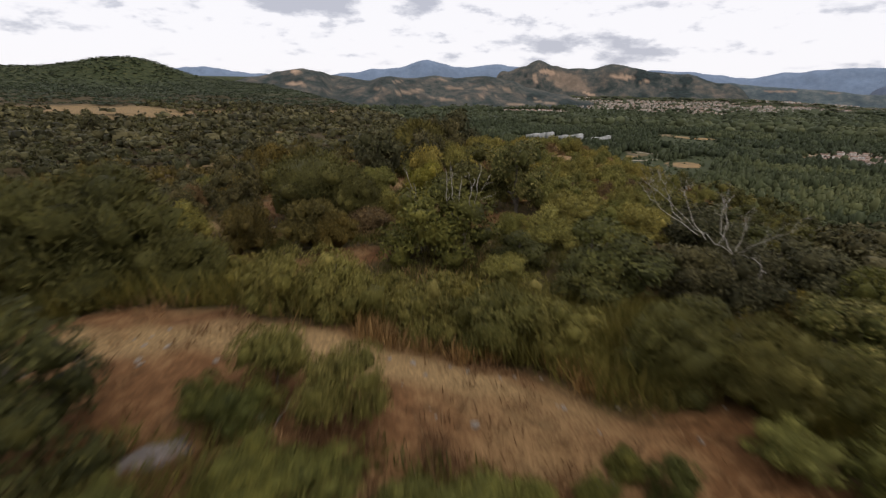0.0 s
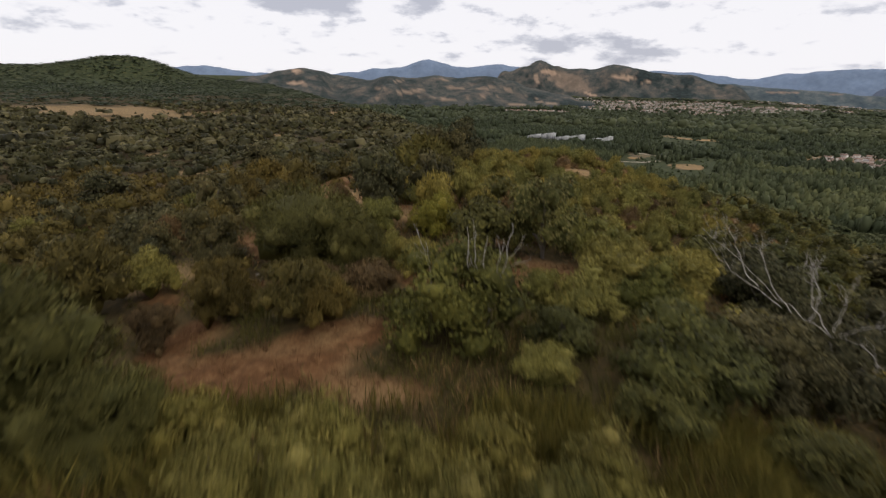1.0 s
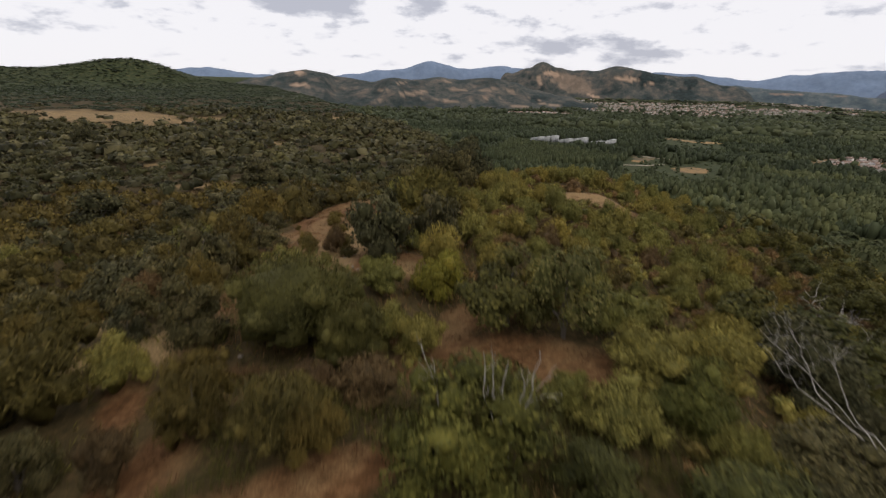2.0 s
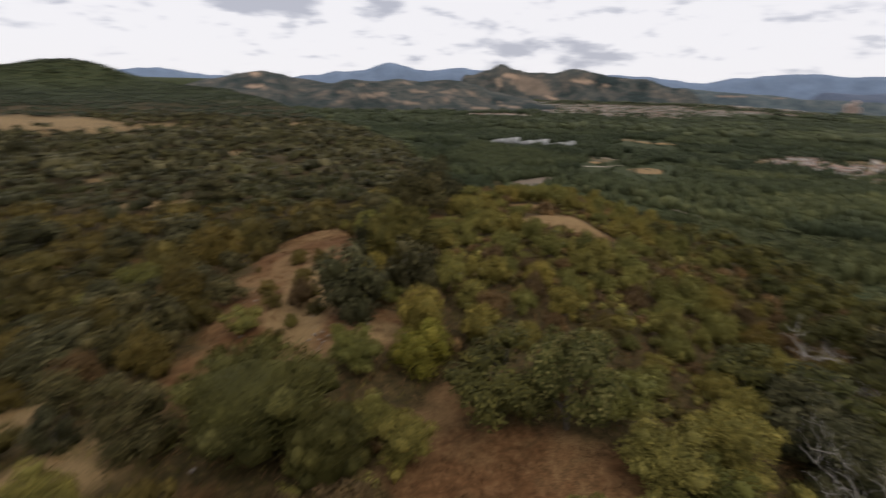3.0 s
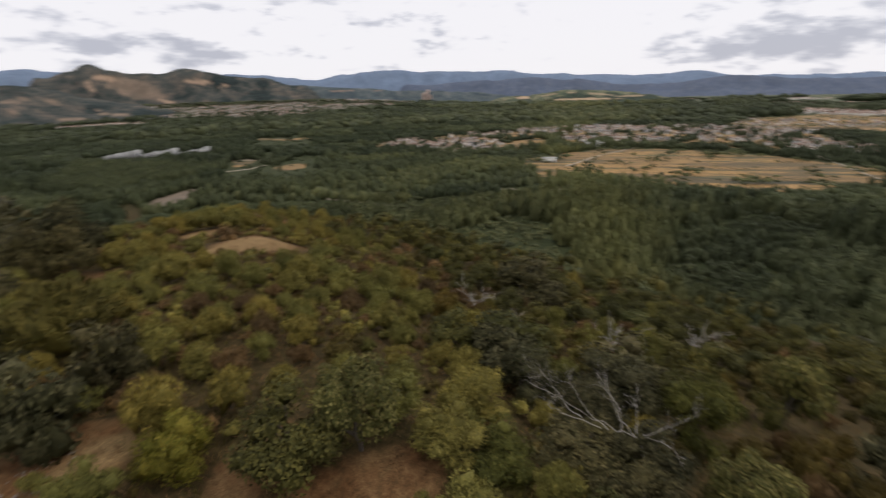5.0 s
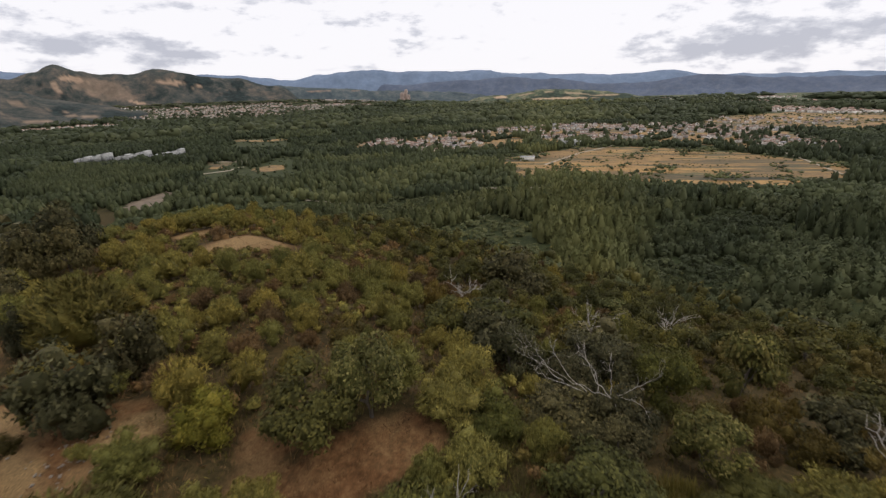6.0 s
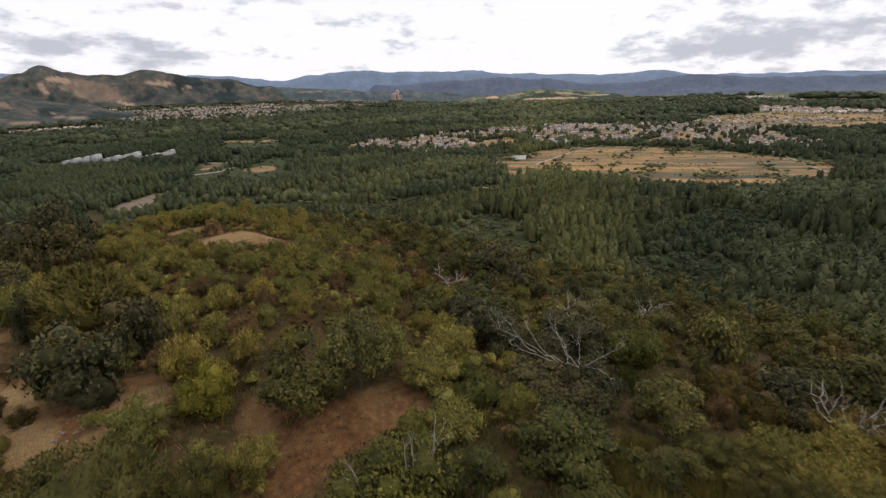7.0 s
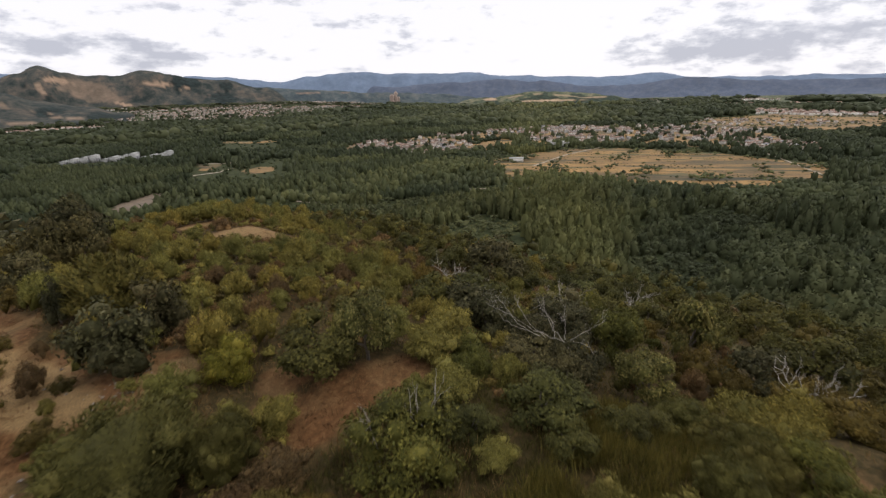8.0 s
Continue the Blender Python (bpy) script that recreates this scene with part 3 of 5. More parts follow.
# a wooded ridge whose colour is turned blue-grey to imitate haze
HAZE_GREY_HILL = hill_material("haze_grey_ridge", (0.070, 0.086, 0.122), (0.082, 0.098, 0.132), (0.100, 0.114, 0.142), (0.170, 0.160, 0.160), 0.02)
# the blue veil of distance is put straight into this range's colour
HAZE_BLUE_HILL = hill_material("haze_painted_range", (0.116, 0.152, 0.212), (0.128, 0.166, 0.228), (0.144, 0.182, 0.242), (0.168, 0.196, 0.246), 0.03)


draped("pale_plain", PLAIN, PALE_HILL, "pale green farmland on the far plain", 45, 0.6)


def hills(name, label, mat, start, end, near, far, peaks, seed, foot=FLOOR - 6, rough=0.16, scars=(), copse_dimming=0.0):
    """A range of hills between two bearings and two distances; peaks are bearing, distance, rise in degrees, half width in degrees."""
    b = np.radians(np.arange(start, end, 0.10 if end - start < 40 else 0.3))
    d = np.linspace(near, far, 40 if end - start > 40 else 64)
    bb, dd = np.meshgrid(b, d, indexing="ij")
    x, y = dd * np.sin(bb), dd * np.cos(bb)
    # a crest line through the peaks, rounded at each and sagging between them
    pk = np.array(sorted(peaks))
    deg_b = np.degrees(b)
    k = np.clip(np.searchsorted(pk[:, 0], deg_b) - 1, 0, len(pk) - 2)
    s = np.clip((deg_b - pk[k, 0]) / (pk[k + 1, 0] - pk[k, 0]), 0, 1)
    s = s * s * (3 - 2 * s)
    rise = pk[k, 2] * (1 - s) + pk[k + 1, 2] * s
    away = pk[k, 1] * (1 - s) + pk[k + 1, 1] * s
    rise = rise + 0.10 * fbm(deg_b * 0.55, deg_b * 0 + seed, 5, seed) - 0.03
    crest = np.maximum(away * np.tan(np.radians(rise)) + 13 - FLOOR, 3)
    off = (dd - away[:, None]) / (far - near)
    spur = 0.30 * fbm(x / 420, y / 420, 4, seed + 4) * np.clip(np.abs(off) * 4, 0, 1)
    top = crest[:, None] * np.clip(np.exp(-(off / 0.27) ** 2) + spur * np.exp(-(off / 0.4) ** 2), 0, 1)
    ends = sstep(0, 2.5, np.degrees(bb) - start) * sstep(0, 2.5, end - np.degrees(bb))
    top = top * sstep(near, near + 0.12 * (far - near), dd)
    z = foot + (top * (1 + rough * np.minimum(fbm(x / 200, y / 200, 4, seed), 0) * np.clip(np.abs(off) * 5, 0.1, 1)) + 6 * sstep(near, near + 0.2 * (far - near), dd)) * ends
    k = len(d)
    i = np.arange(len(b) - 1)[:, None] * k
    j = np.arange(k - 1)[None]
    q = np.stack([i + j, i + k + j, i + k + j + 1, i + j + 1], -1).reshape(-1, 4)
    me = mesh_from(name, np.stack([x, y, z], -1).reshape(-1, 3), [q[:, ::-1]], mat, True)
    seen = np.degrees(np.arctan2(z - 13, dd))
    bare = np.zeros_like(x)
    for *s, much in scars:
        wob = 0.6 * fbm(np.degrees(bb) * 1.3, seen * 2.6, 4, seed + 9)
        bare = np.maximum(bare, much * (1 - sstep(0.55, 1.25, ellipse(np.degrees(bb), seen, *s) + wob)))
    # woods in patches, thicker towards the valley, darkened to dim the sky-bright foot
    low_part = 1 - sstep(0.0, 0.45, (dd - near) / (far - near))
    woods = sstep(0.02, 0.22, fbm(x / 130, y / 130, 4, seed + 2) + 0.45 * low_part - 0.22) * np.minimum(copse_dimming * (1 + sstep(5, 11, np.degrees(bb))), 0.95)
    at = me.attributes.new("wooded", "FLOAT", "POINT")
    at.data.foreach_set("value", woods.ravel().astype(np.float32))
    at = me.attributes.new("scar", "FLOAT", "POINT")
    at.data.foreach_set("value", (bare * (off < 0.06)).ravel().astype(np.float32))
    return tagged(new(name, me), label, "hills", kind="structure")


hills("backdrop_far_range", "mountain range on the horizon, coloured blue for haze", HAZE_BLUE_HILL, -60, 130, 4000, 4900,
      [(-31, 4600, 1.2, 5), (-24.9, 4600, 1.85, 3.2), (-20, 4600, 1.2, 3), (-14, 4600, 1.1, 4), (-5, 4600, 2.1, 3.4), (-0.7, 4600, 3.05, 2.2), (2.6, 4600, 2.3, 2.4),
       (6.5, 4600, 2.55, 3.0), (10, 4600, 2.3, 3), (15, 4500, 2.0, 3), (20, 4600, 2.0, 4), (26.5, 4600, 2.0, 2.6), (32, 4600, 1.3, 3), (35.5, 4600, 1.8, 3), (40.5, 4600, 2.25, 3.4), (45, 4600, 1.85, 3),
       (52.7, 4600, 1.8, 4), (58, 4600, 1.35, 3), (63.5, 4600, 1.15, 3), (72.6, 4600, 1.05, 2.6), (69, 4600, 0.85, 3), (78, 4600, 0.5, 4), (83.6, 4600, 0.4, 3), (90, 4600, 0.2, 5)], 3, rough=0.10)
hills("backdrop_dark_ridge", "dark wooded ridge closing the plain, tinted blue for haze", DARK_HILL, 21, 56, 3350, 3950,
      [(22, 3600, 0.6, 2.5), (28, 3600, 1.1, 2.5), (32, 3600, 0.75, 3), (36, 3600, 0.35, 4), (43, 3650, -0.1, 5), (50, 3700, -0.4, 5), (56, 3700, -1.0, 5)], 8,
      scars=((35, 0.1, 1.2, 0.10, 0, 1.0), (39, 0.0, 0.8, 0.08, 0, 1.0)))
hills("backdrop_slate_ridge", "wooded ridge beyond the plain, coloured blue-grey for haze", HAZE_GREY_HILL, 40, 112, 3900, 4500,
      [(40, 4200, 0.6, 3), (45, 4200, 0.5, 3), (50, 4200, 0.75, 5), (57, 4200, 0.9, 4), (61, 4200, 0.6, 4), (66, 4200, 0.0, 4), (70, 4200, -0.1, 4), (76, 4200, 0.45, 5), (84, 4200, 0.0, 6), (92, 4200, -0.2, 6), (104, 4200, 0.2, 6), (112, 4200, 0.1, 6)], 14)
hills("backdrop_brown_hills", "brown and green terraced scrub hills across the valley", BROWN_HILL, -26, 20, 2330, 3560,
      [(-26, 2900, -0.6, 2), (-19.5, 2900, 0.9, 2), (-17, 2900, 1.45, 2), (-15, 2900, 1.8, 2.6), (-13, 2900, 1.5, 2), (-11.5, 3000, 1.15, 3.5), (-8, 2900, 0.75, 3), (-5.4, 2800, 1.15, 3), (-3, 2850, 1.0, 3), (0, 2900, 1.4, 3.2), (2.5, 2900, 1.15, 3), (5.5, 2900, 1.4, 3.0), (8.0, 2900, 0.9, 2.6), (11, 2850, 0.2, 2.3), (14, 2800, -0.5, 2.3), (17, 2800, -1.2, 2.3), (20, 2800, -1.9, 2.3)], 5, copse_dimming=0.6,
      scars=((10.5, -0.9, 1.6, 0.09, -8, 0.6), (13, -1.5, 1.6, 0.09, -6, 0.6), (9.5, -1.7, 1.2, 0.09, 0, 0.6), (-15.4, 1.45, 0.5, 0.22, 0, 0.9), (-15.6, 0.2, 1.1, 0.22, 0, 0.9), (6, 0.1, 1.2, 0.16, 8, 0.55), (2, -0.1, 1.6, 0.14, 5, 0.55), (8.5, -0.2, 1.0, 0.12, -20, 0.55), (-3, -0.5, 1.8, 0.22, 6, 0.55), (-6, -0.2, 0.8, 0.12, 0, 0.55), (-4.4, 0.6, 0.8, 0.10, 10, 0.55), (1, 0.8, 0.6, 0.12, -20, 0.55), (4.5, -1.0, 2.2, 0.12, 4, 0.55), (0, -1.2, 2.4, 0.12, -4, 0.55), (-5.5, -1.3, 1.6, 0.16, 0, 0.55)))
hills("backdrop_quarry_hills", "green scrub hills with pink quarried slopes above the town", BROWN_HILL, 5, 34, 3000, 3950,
      [(5, 3450, 0.8, 2), (8.0, 3450, 1.9, 2.6), (10, 3450, 2.5, 2), (11.6, 3450, 3.1, 2.3), (13.2, 3450, 2.55, 2.3), (15, 3450, 2.25, 2), (17, 3450, 2.2, 2.3), (19.8, 3450, 2.78, 2.6), (21.5, 3450, 2.3, 2), (23.2, 3450, 1.9, 2.6), (26.3, 3450, 1.75, 2.6), (30, 3450, 0.8, 2.5), (34, 3450, 0, 2)], 25, copse_dimming=0.5,
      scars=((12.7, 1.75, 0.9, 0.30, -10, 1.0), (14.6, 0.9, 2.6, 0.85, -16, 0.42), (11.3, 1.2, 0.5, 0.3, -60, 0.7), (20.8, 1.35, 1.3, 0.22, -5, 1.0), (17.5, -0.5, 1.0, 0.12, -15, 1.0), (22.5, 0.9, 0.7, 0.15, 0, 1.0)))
hills("backdrop_green_hill", "low green and ochre hill beyond the woods", PALE_HILL, 50, 73, 2700, 3300, [(50, 3000, -1.7, 2), (55, 3000, -1.0, 3.0), (59, 3000, -0.55, 3), (62, 3000, -0.5, 3.2), (66, 3000, -0.8, 2.5), (69, 3000, -1.1, 3), (73, 3000, -1.7, 2)], 12, copse_dimming=0.7,
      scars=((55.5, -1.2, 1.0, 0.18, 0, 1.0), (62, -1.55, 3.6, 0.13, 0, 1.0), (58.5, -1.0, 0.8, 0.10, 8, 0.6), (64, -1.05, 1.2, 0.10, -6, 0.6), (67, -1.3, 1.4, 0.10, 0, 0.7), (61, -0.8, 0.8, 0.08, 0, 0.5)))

# ---- plants ----
def lumps_for(rng, n, wide, tall, base, size, spread=0.8):
    """Crown lumps within a dome of the given width and height."""
    res = []
    for k in range(n):
        a = 2.399 * k + rng.uniform(-0.5, 0.5)
        q = math.sqrt((k + 0.4) / n) * spread
        up = math.sqrt(max(0.0, 1 - q * q))
        level_ = base + (tall - base) * up * rng.uniform(0.22, 0.92)
        s = size * rng.uniform(0.75, 1.2)
        res.append((q * wide / 2 * math.cos(a) * 0.95, q * wide / 2 * math.sin(a) * 0.95, max(level_ - s * 0.5, s * 0.6), s))
    return res


PLANTS = {  # lumps, leaves, leaf length, leaf width for each detail, then crown height, foot, lump size, rising, outward
    "oak": ((2, 4, 8, 13, 22), (14, 50, 130, 2000, 5000), (0.18, 0.11, 0.12, 0.049, 0.036), (0.12, 0.08, 0.09, 0.036, 0.023), 1.0, 0.10, 0.20, 0.15, 0.6),
    "holm": ((2, 3, 8, 14, 22), (8, 30, 170, 2000, 5000), (0.22, 0.13, 0.10, 0.046, 0.034), (0.24, 0.10, 0.075, 0.034, 0.022), 0.82, 0.12, 0.20, 0.3, 0.7),
    "green": ((2, 3, 6, 9, 18), (10, 24, 140, 1200, 6200), (0.28, 0.20, 0.13, 0.070, 0.034), (0.20, 0.13, 0.08, 0.040, 0.017), 0.85, 0.1, 0.24, 0.5, 0.7),
    "broom": ((1, 3, 7, 12, 18), (14, 84, 400, 1800, 4600), (0.30, 0.14, 0.09, 0.060, 0.048), (0.16, 0.075, 0.036, 0.017, 0.012), 0.75, 0.1, 0.27, 0.6, 0.8),
}


def make_plant(kind, seed, detail):
    """One plant of width 1: foliage, trunk and boughs as arrays. detail: 4 beside the flight, down to 0 far off."""
    rng = np.random.default_rng(seed)
    if kind == "poplar":  # taller than wide, an uneven spire of upward-pointing sprays
        sides, z, k, n, size = ((4, (0.2, 1.0, 1.75, 2.3), (0.42, 0.54, 0.46, 0.16), 7, 0.42), (5, (0.15, 0.75, 1.35, 1.9, 2.35), (0.33, 0.46, 0.43, 0.29, 0.05), 40, 0.34),
                                (5, (0.15, 0.75, 1.35, 1.9, 2.35), (0.31, 0.44, 0.41, 0.27, 0.05), 105, 0.24))[min(detail, 2)]
        rings = len(z)
        v, f = tube(np.stack([rng.normal(size=rings) * 0.04, rng.normal(size=rings) * 0.04, z], -1), k, sides)
        v = v + rng.normal(size=v.shape) * 0.07
        up = rng.uniform(0.1, 2.3, n)
        turn = rng.uniform(0, 6.283, n)
        out = np.interp(up, z, k) + 0.05
        d = np.stack([np.cos(turn), np.sin(turn), np.zeros(n)], -1)
        at = d * (out * rng.uniform(0.7, 1.15, n))[:, None] + np.stack([np.zeros(n), np.zeros(n), up], -1)
        way = unit(d * 0.55 + rng.normal(size=(n, 3)) * 0.3 + (0, 0, 0.9))
        sprays = leaf_quads(rng, at, way, size, size * 0.62, unit(d + rng.normal(size=(n, 3)) * 0.4 + (0, 0, 0.3)), True)
        return join([(v, f), sprays]), None, ()
    count, n, length, width, tall, foot, size, rising, outward = PLANTS[kind]
    grow = (1.45, 1.25, 1.10, 0.96, 0.84)[detail]
    lumps = lumps_for(rng, count[detail], 1.0, tall, foot, size * grow, 0.8 if detail > 1 else 0.66)
    if kind == "broom":  # one rounded dome with smaller bosses on it
        lumps = [(0, 0, 0.26, 0.36)] + [(x * 1.05, y * 1.05, z, q * (0.85 if detail < 3 else rng.uniform(0.42, 0.74))) for x, y, z, q in lumps]
    core = 0.8 if detail == 0 else 0.66 if detail == 1 else (0.68 if detail == 2 else 0.61) if kind == "broom" else 0.56
    leaves = foliage(rng, lumps, n[detail], length[detail], width[detail], rising, outward, core, 1, low=-0.1 if kind == "broom" else -0.45, half=detail < 3, simple=True)
    woody = 0.03 if kind in ("oak", "holm") else 0.014
    trunk, path = bough(rng, (0, 0, -0.08), (rng.uniform(-0.06, 0.06), rng.uniform(-0.06, 0.06), tall * 0.6), woody, woody * 0.4, 0.25, 7, 7)
    boughs = [bough(rng, path[1 + k], lumps[(3 + 3 * k) % len(lumps)][:3], woody * 0.6, woody * 0.2, 0.2)[0] for k in range(3)]
    return leaves, trunk, boughs


KINDS = {  # leaves, thing's name, label, category
    "oak": (LEAF_OAK, "oak_tree", "low deciduous oak with bright lobed leaves on the scrub slope", "tree"),
    "sunny": (LEAF_SUNNY, "oak_tree", "leafy oak with pale yellow-green leaf tips among darker scrub", "tree"),
    "holm": (LEAF_HOLM, "holm_oak", "dense dark holm oak with grey-green leaves on the scrub slope", "tree"),
    "green": (LEAF_GREEN, "leafy_shrub", "rounded fresh-green leafy shrub among dry grass", "shrub"),
    "yellow": (LEAF_YELLOW, "yellow_shrub", "bright yellow-green bushy shrub beside an oak", "shrub"),
    "broom": (LEAF_BROOM, "broom_shrub", "olive-green broom bush with fine upright twigs", "shrub"),
    "dull": (LEAF_OLIVE, "scrub_bush", "dull olive scrub bush on the hillside", "shrub"),
    "heath": (LEAF_HEATH, "heather_shrub", "brown faded heather bush with dry twigs", "shrub"),
    "hedge": (LEAF_HEDGE, "hedge_shrub", "yellow-green leafy bush growing beside a dirt track", "shrub"),
    "olive": (LEAF_RETAMA, "retama_bush", "large rounded olive-green broom bush on the ridge", "shrub"),
}
SHAPE = {"hedge": "green", "sunny": "oak", "yellow": "green", "heath": "broom", "olive": "broom", "dull": "broom"}
MESHES = {}
for kind in KINDS:
    for variant in range(4):
        for detail in (3, 4):
            shape = SHAPE.get(kind, kind)
            (lv, lf), trunk, boughs = make_plant(shape, 40 + variant * 7 + len(kind), detail)
            if kind == "olive":
                own = np.random.default_rng(variant)
                bosses = [(x * 0.95, y * 0.95, z, q) for x, y, z, q in lumps_for(own, 26, 1.0, 0.76, 0.05, 0.13)]
                (lv, lf) = foliage(own, [(0, 0, 0.28, 0.43)] + bosses, 9000 if detail == 4 else 3600, 0.034 if detail == 4 else 0.07, 0.009 if detail == 4 else 0.02, 0.9, 0.8, 0.72, 1, low=-0.1, simple=True)
            MESHES[kind, variant, detail] = mesh_from("foliage", lv, lf, KINDS[kind][0]), mesh_from("trunk", *trunk, BARK, True), [mesh_from("bough", *g, BARK, True) for g in boughs]


EXTENT = {}
for key, (leaf, _, _) in MESHES.items():
    co = np.zeros(len(leaf.vertices) * 3, np.float32)
    leaf.vertices.foreach_get("co", co)
    co = co.reshape(-1, 3)
    EXTENT[key] = float(np.percentile(np.abs(co[:, :2]), 99.2) * 2), float(np.percentile(co[:, 2], 98))


def plant(kind, x, y, wide, tall=None, detail=3, sink=0.05):
    """One plant, so wide and so tall."""
    key = kind, random.randrange(4), detail
    leaf, trunk, boughs = MESHES[key]
    mat, name, text, category = KINDS[kind]
    ob = tagged(new(name), text, category, name.replace("_", " ") + "s on the hill")
    tall = tall or wide * random.uniform(0.72, 1.08)
    across, up = EXTENT[key]
    ob.matrix_basis = Matrix.LocRotScale((x, y, float(height(x, y)) - sink - 0.05 * tall), Euler((0, 0, random.uniform(0, 6.28))), (wide / across, wide / across, tall / up))
    tree = category == "tree"
    part("crown" if tree else "foliage", leaf, ob)
    part("trunk" if tree else "stem", trunk, ob)
    for g in boughs if tree else ():
        part("bough", g, ob)
    return ob


# the plants that stand out along the flight: kind -> x, y, width, height
HEROES = []


def place(kind, *rows):
    for x, y, wide, tall in rows:
        plant(kind, x, y, wide, tall, 4 if math.hypot(x - 5, y - 28) < 19 else 3)
        HEROES.append((x, y, wide * 0.42 + 0.5))


# beside the dirt track
place("hedge", (2.6, 17.4, 1.2, 1.15), (3.8, 16.8, 1.35, 1.15))
place("green", (1.9, 16.7, 0.8, 0.7), (2.5, 16.5, 0.9, 0.7), (8.6, 16.6, 0.9, 0.8), (8.0, 16.9, 0.7, 0.5), (1.6, 15.0, 0.9, 0.6), (2.9, 15.5, 1.3, 0.45), (3.7, 15.6, 1.2, 0.4), (4.8, 15.4, 1.0, 0.5), (5.6, 15.7, 1.1, 0.4), (6.3, 15.9, 0.8, 0.45), (7.3, 16.2, 0.7, 0.5), (12.4, 16.6, 2.1, 1.6), (11.7, 15.4, 1.6, 1.2), (13.8, 17.5, 2.2, 1.8))
place("olive", (-4.2, 22.9, 5.2, 3.9), (-1.3, 22.4, 2.6, 2.1), (-8.4, 24.2, 5.0, 4.2), (13.4, 19.2, 2.3, 1.9), (11.4, 18.9, 2.0, 1.8), (10.1, 19.6, 2.3, 1.8))
place("hedge", (1.6, 20.7, 1.7, 1.4), (3.0, 20.5, 1.9, 1.6), (4.7, 20.8, 2.1, 1.7), (6.4, 20.7, 2.0, 1.7), (8.0, 20.4, 1.9, 1.6), (2.4, 22.2, 2.0, 1.7), (5.6, 22.4, 2.2, 1.8), (0.2, 22.6, 1.8, 1.4), (7.6, 22.5, 2.0, 1.6), (3.9, 22.1, 1.6, 1.5))
place("broom", (10.9, 17.3, 1.3, 0.8))
# on the bare slope beside the ridge
place("dull", (-2.4, 51.0, 1.5, 1.0), (-3.6, 55.0, 1.7, 1.1), (-1.6, 48.2, 1.3, 0.8), (-4.4, 49.6, 1.6, 1.1), (-2.8, 58.6, 1.6, 1.1), (-5.0, 60.2, 1.8, 1.2), (-5.6, 53.0, 1.4, 0.9), (-3.4, 44.6, 1.9, 1.2))
# on the ridge
place("green", (5.0, 29.6, 4.9, 3.0), (12.8, 32.2, 2.9, 2.2), (23.6, 28.0, 3.8, 4.0))
place("olive", (-1.7, 37.4, 5.6, 3.8), (1.0, 35.6, 2.7, 2.5), (3.4, 57.2, 5.4, 4.6), (17.1, 22.6, 2.8, 1.7), (15.2, 20.6, 2.4, 1.6))
place("holm", (14.5, 27.5, 2.9, 2.2), (20.5, 36.2, 4.4, 3.3), (20.2, 32.1, 4.1, 3.1), (22.5, 31.9, 5.0, 3.5), (42.2, 50.1, 7.8, 5.7), (8.4, 85.9, 5.9, 6.9), (4.5, 79.3, 4.6, 5.3))
place("holm", (0.8, 70.4, 4.3, 4.2), (-27.5, 89.5, 8.7, 5.7), (-49.2, 90.9, 8.7, 5.8), (0.6, 47.0, 4.3, 4.2), (4.1, 50.0, 3.6, 4.1), (-7.7, 30.0, 2.3, 2.1), (-6.5, 38.0, 3.3, 3.0))
place("holm", (-15.0, 46.8, 4.4, 3.0), (-12.4, 45.8, 2.6, 2.2), (25.9, 32.8, 5.5, 3.7), (27.2, 29.2, 4.0, 2.8), (21.4, 38.1, 5.0, 3.1), (-33.6, 118.8, 8.3, 6.0), (-110.9, 175.0, 9.1, 9.8), (-61.5, 144.2, 8.9, 5.8), (-34.6, 87.6, 5.9, 4.1))
place("holm", (4.1, 81.5, 5.0, 5.0), (0.6, 58.5, 2.0, 3.5), (27.0, 20.4, 4.2, 3.2), (7.1, 78.0, 4.2, 5.2), (16.6, 30.6, 4.4, 2.2), (17.1, 28.2, 3.7, 2.9), (-20.5, 60.5, 4.6, 3.4))
place("sunny", (32.5, 25.2, 4.2, 5.3), (18.5, 24.7, 3.2, 3.2), (43.3, 38.0, 4.1, 3.0), (9.5, 36.7, 3.3, 4.1))
place("oak", (-0.1, 15.6, 2.9, 2.4), (10.0, 25.0, 2.2, 1.6), (12.8, 23.9, 2.4, 1.7), (14.9, 23.2, 2.2, 1.5), (11.4, 26.7, 4.1, 2.7), (8.5, 28.9, 2.4, 1.6), (23.4, 39.3, 5.6, 3.5), (21.2, 42.2, 4.0, 3.2), (37.9, 34.6, 4.6, 3.0), (35.4, 17.3, 5.4, 4.5), (51.8, 22.1, 7.2, 4.9), (7.1, 37.8, 4.2, 3.7))
place("dull", (-0.1, 30.6, 3.2, 2.2), (0.9, 30.0, 2.0, 1.6))
place("yellow", (4.3, 41.6, 2.9, 2.5), (37.4, 35.8, 3.0, 2.6))
place("heath", (-4.9, 29.9, 1.6, 1.7), (-0.0, 33.0, 2.0, 1.4), (1.9, 33.2, 2.4, 1.5))
place("dull", (-8.4, 27.0, 3.1, 2.4), (20.4, 15.9, 3.1, 1.9), (-3.2, 31.4, 2.3, 2.4), (-4.2, 33.9, 2.4, 1.9), (24.4, 17.6, 3.6, 2.4))
place("broom", (11.9, 34.2, 3.2, 2.0), (16.0, 36.2, 3.6, 2.3), (10.0, 31.2, 2.9, 1.8), (7.6, 27.0, 1.8, 1.1), (1.3, 41.5, 2.5, 1.9), (2.3, 37.6, 2.2, 1.6))
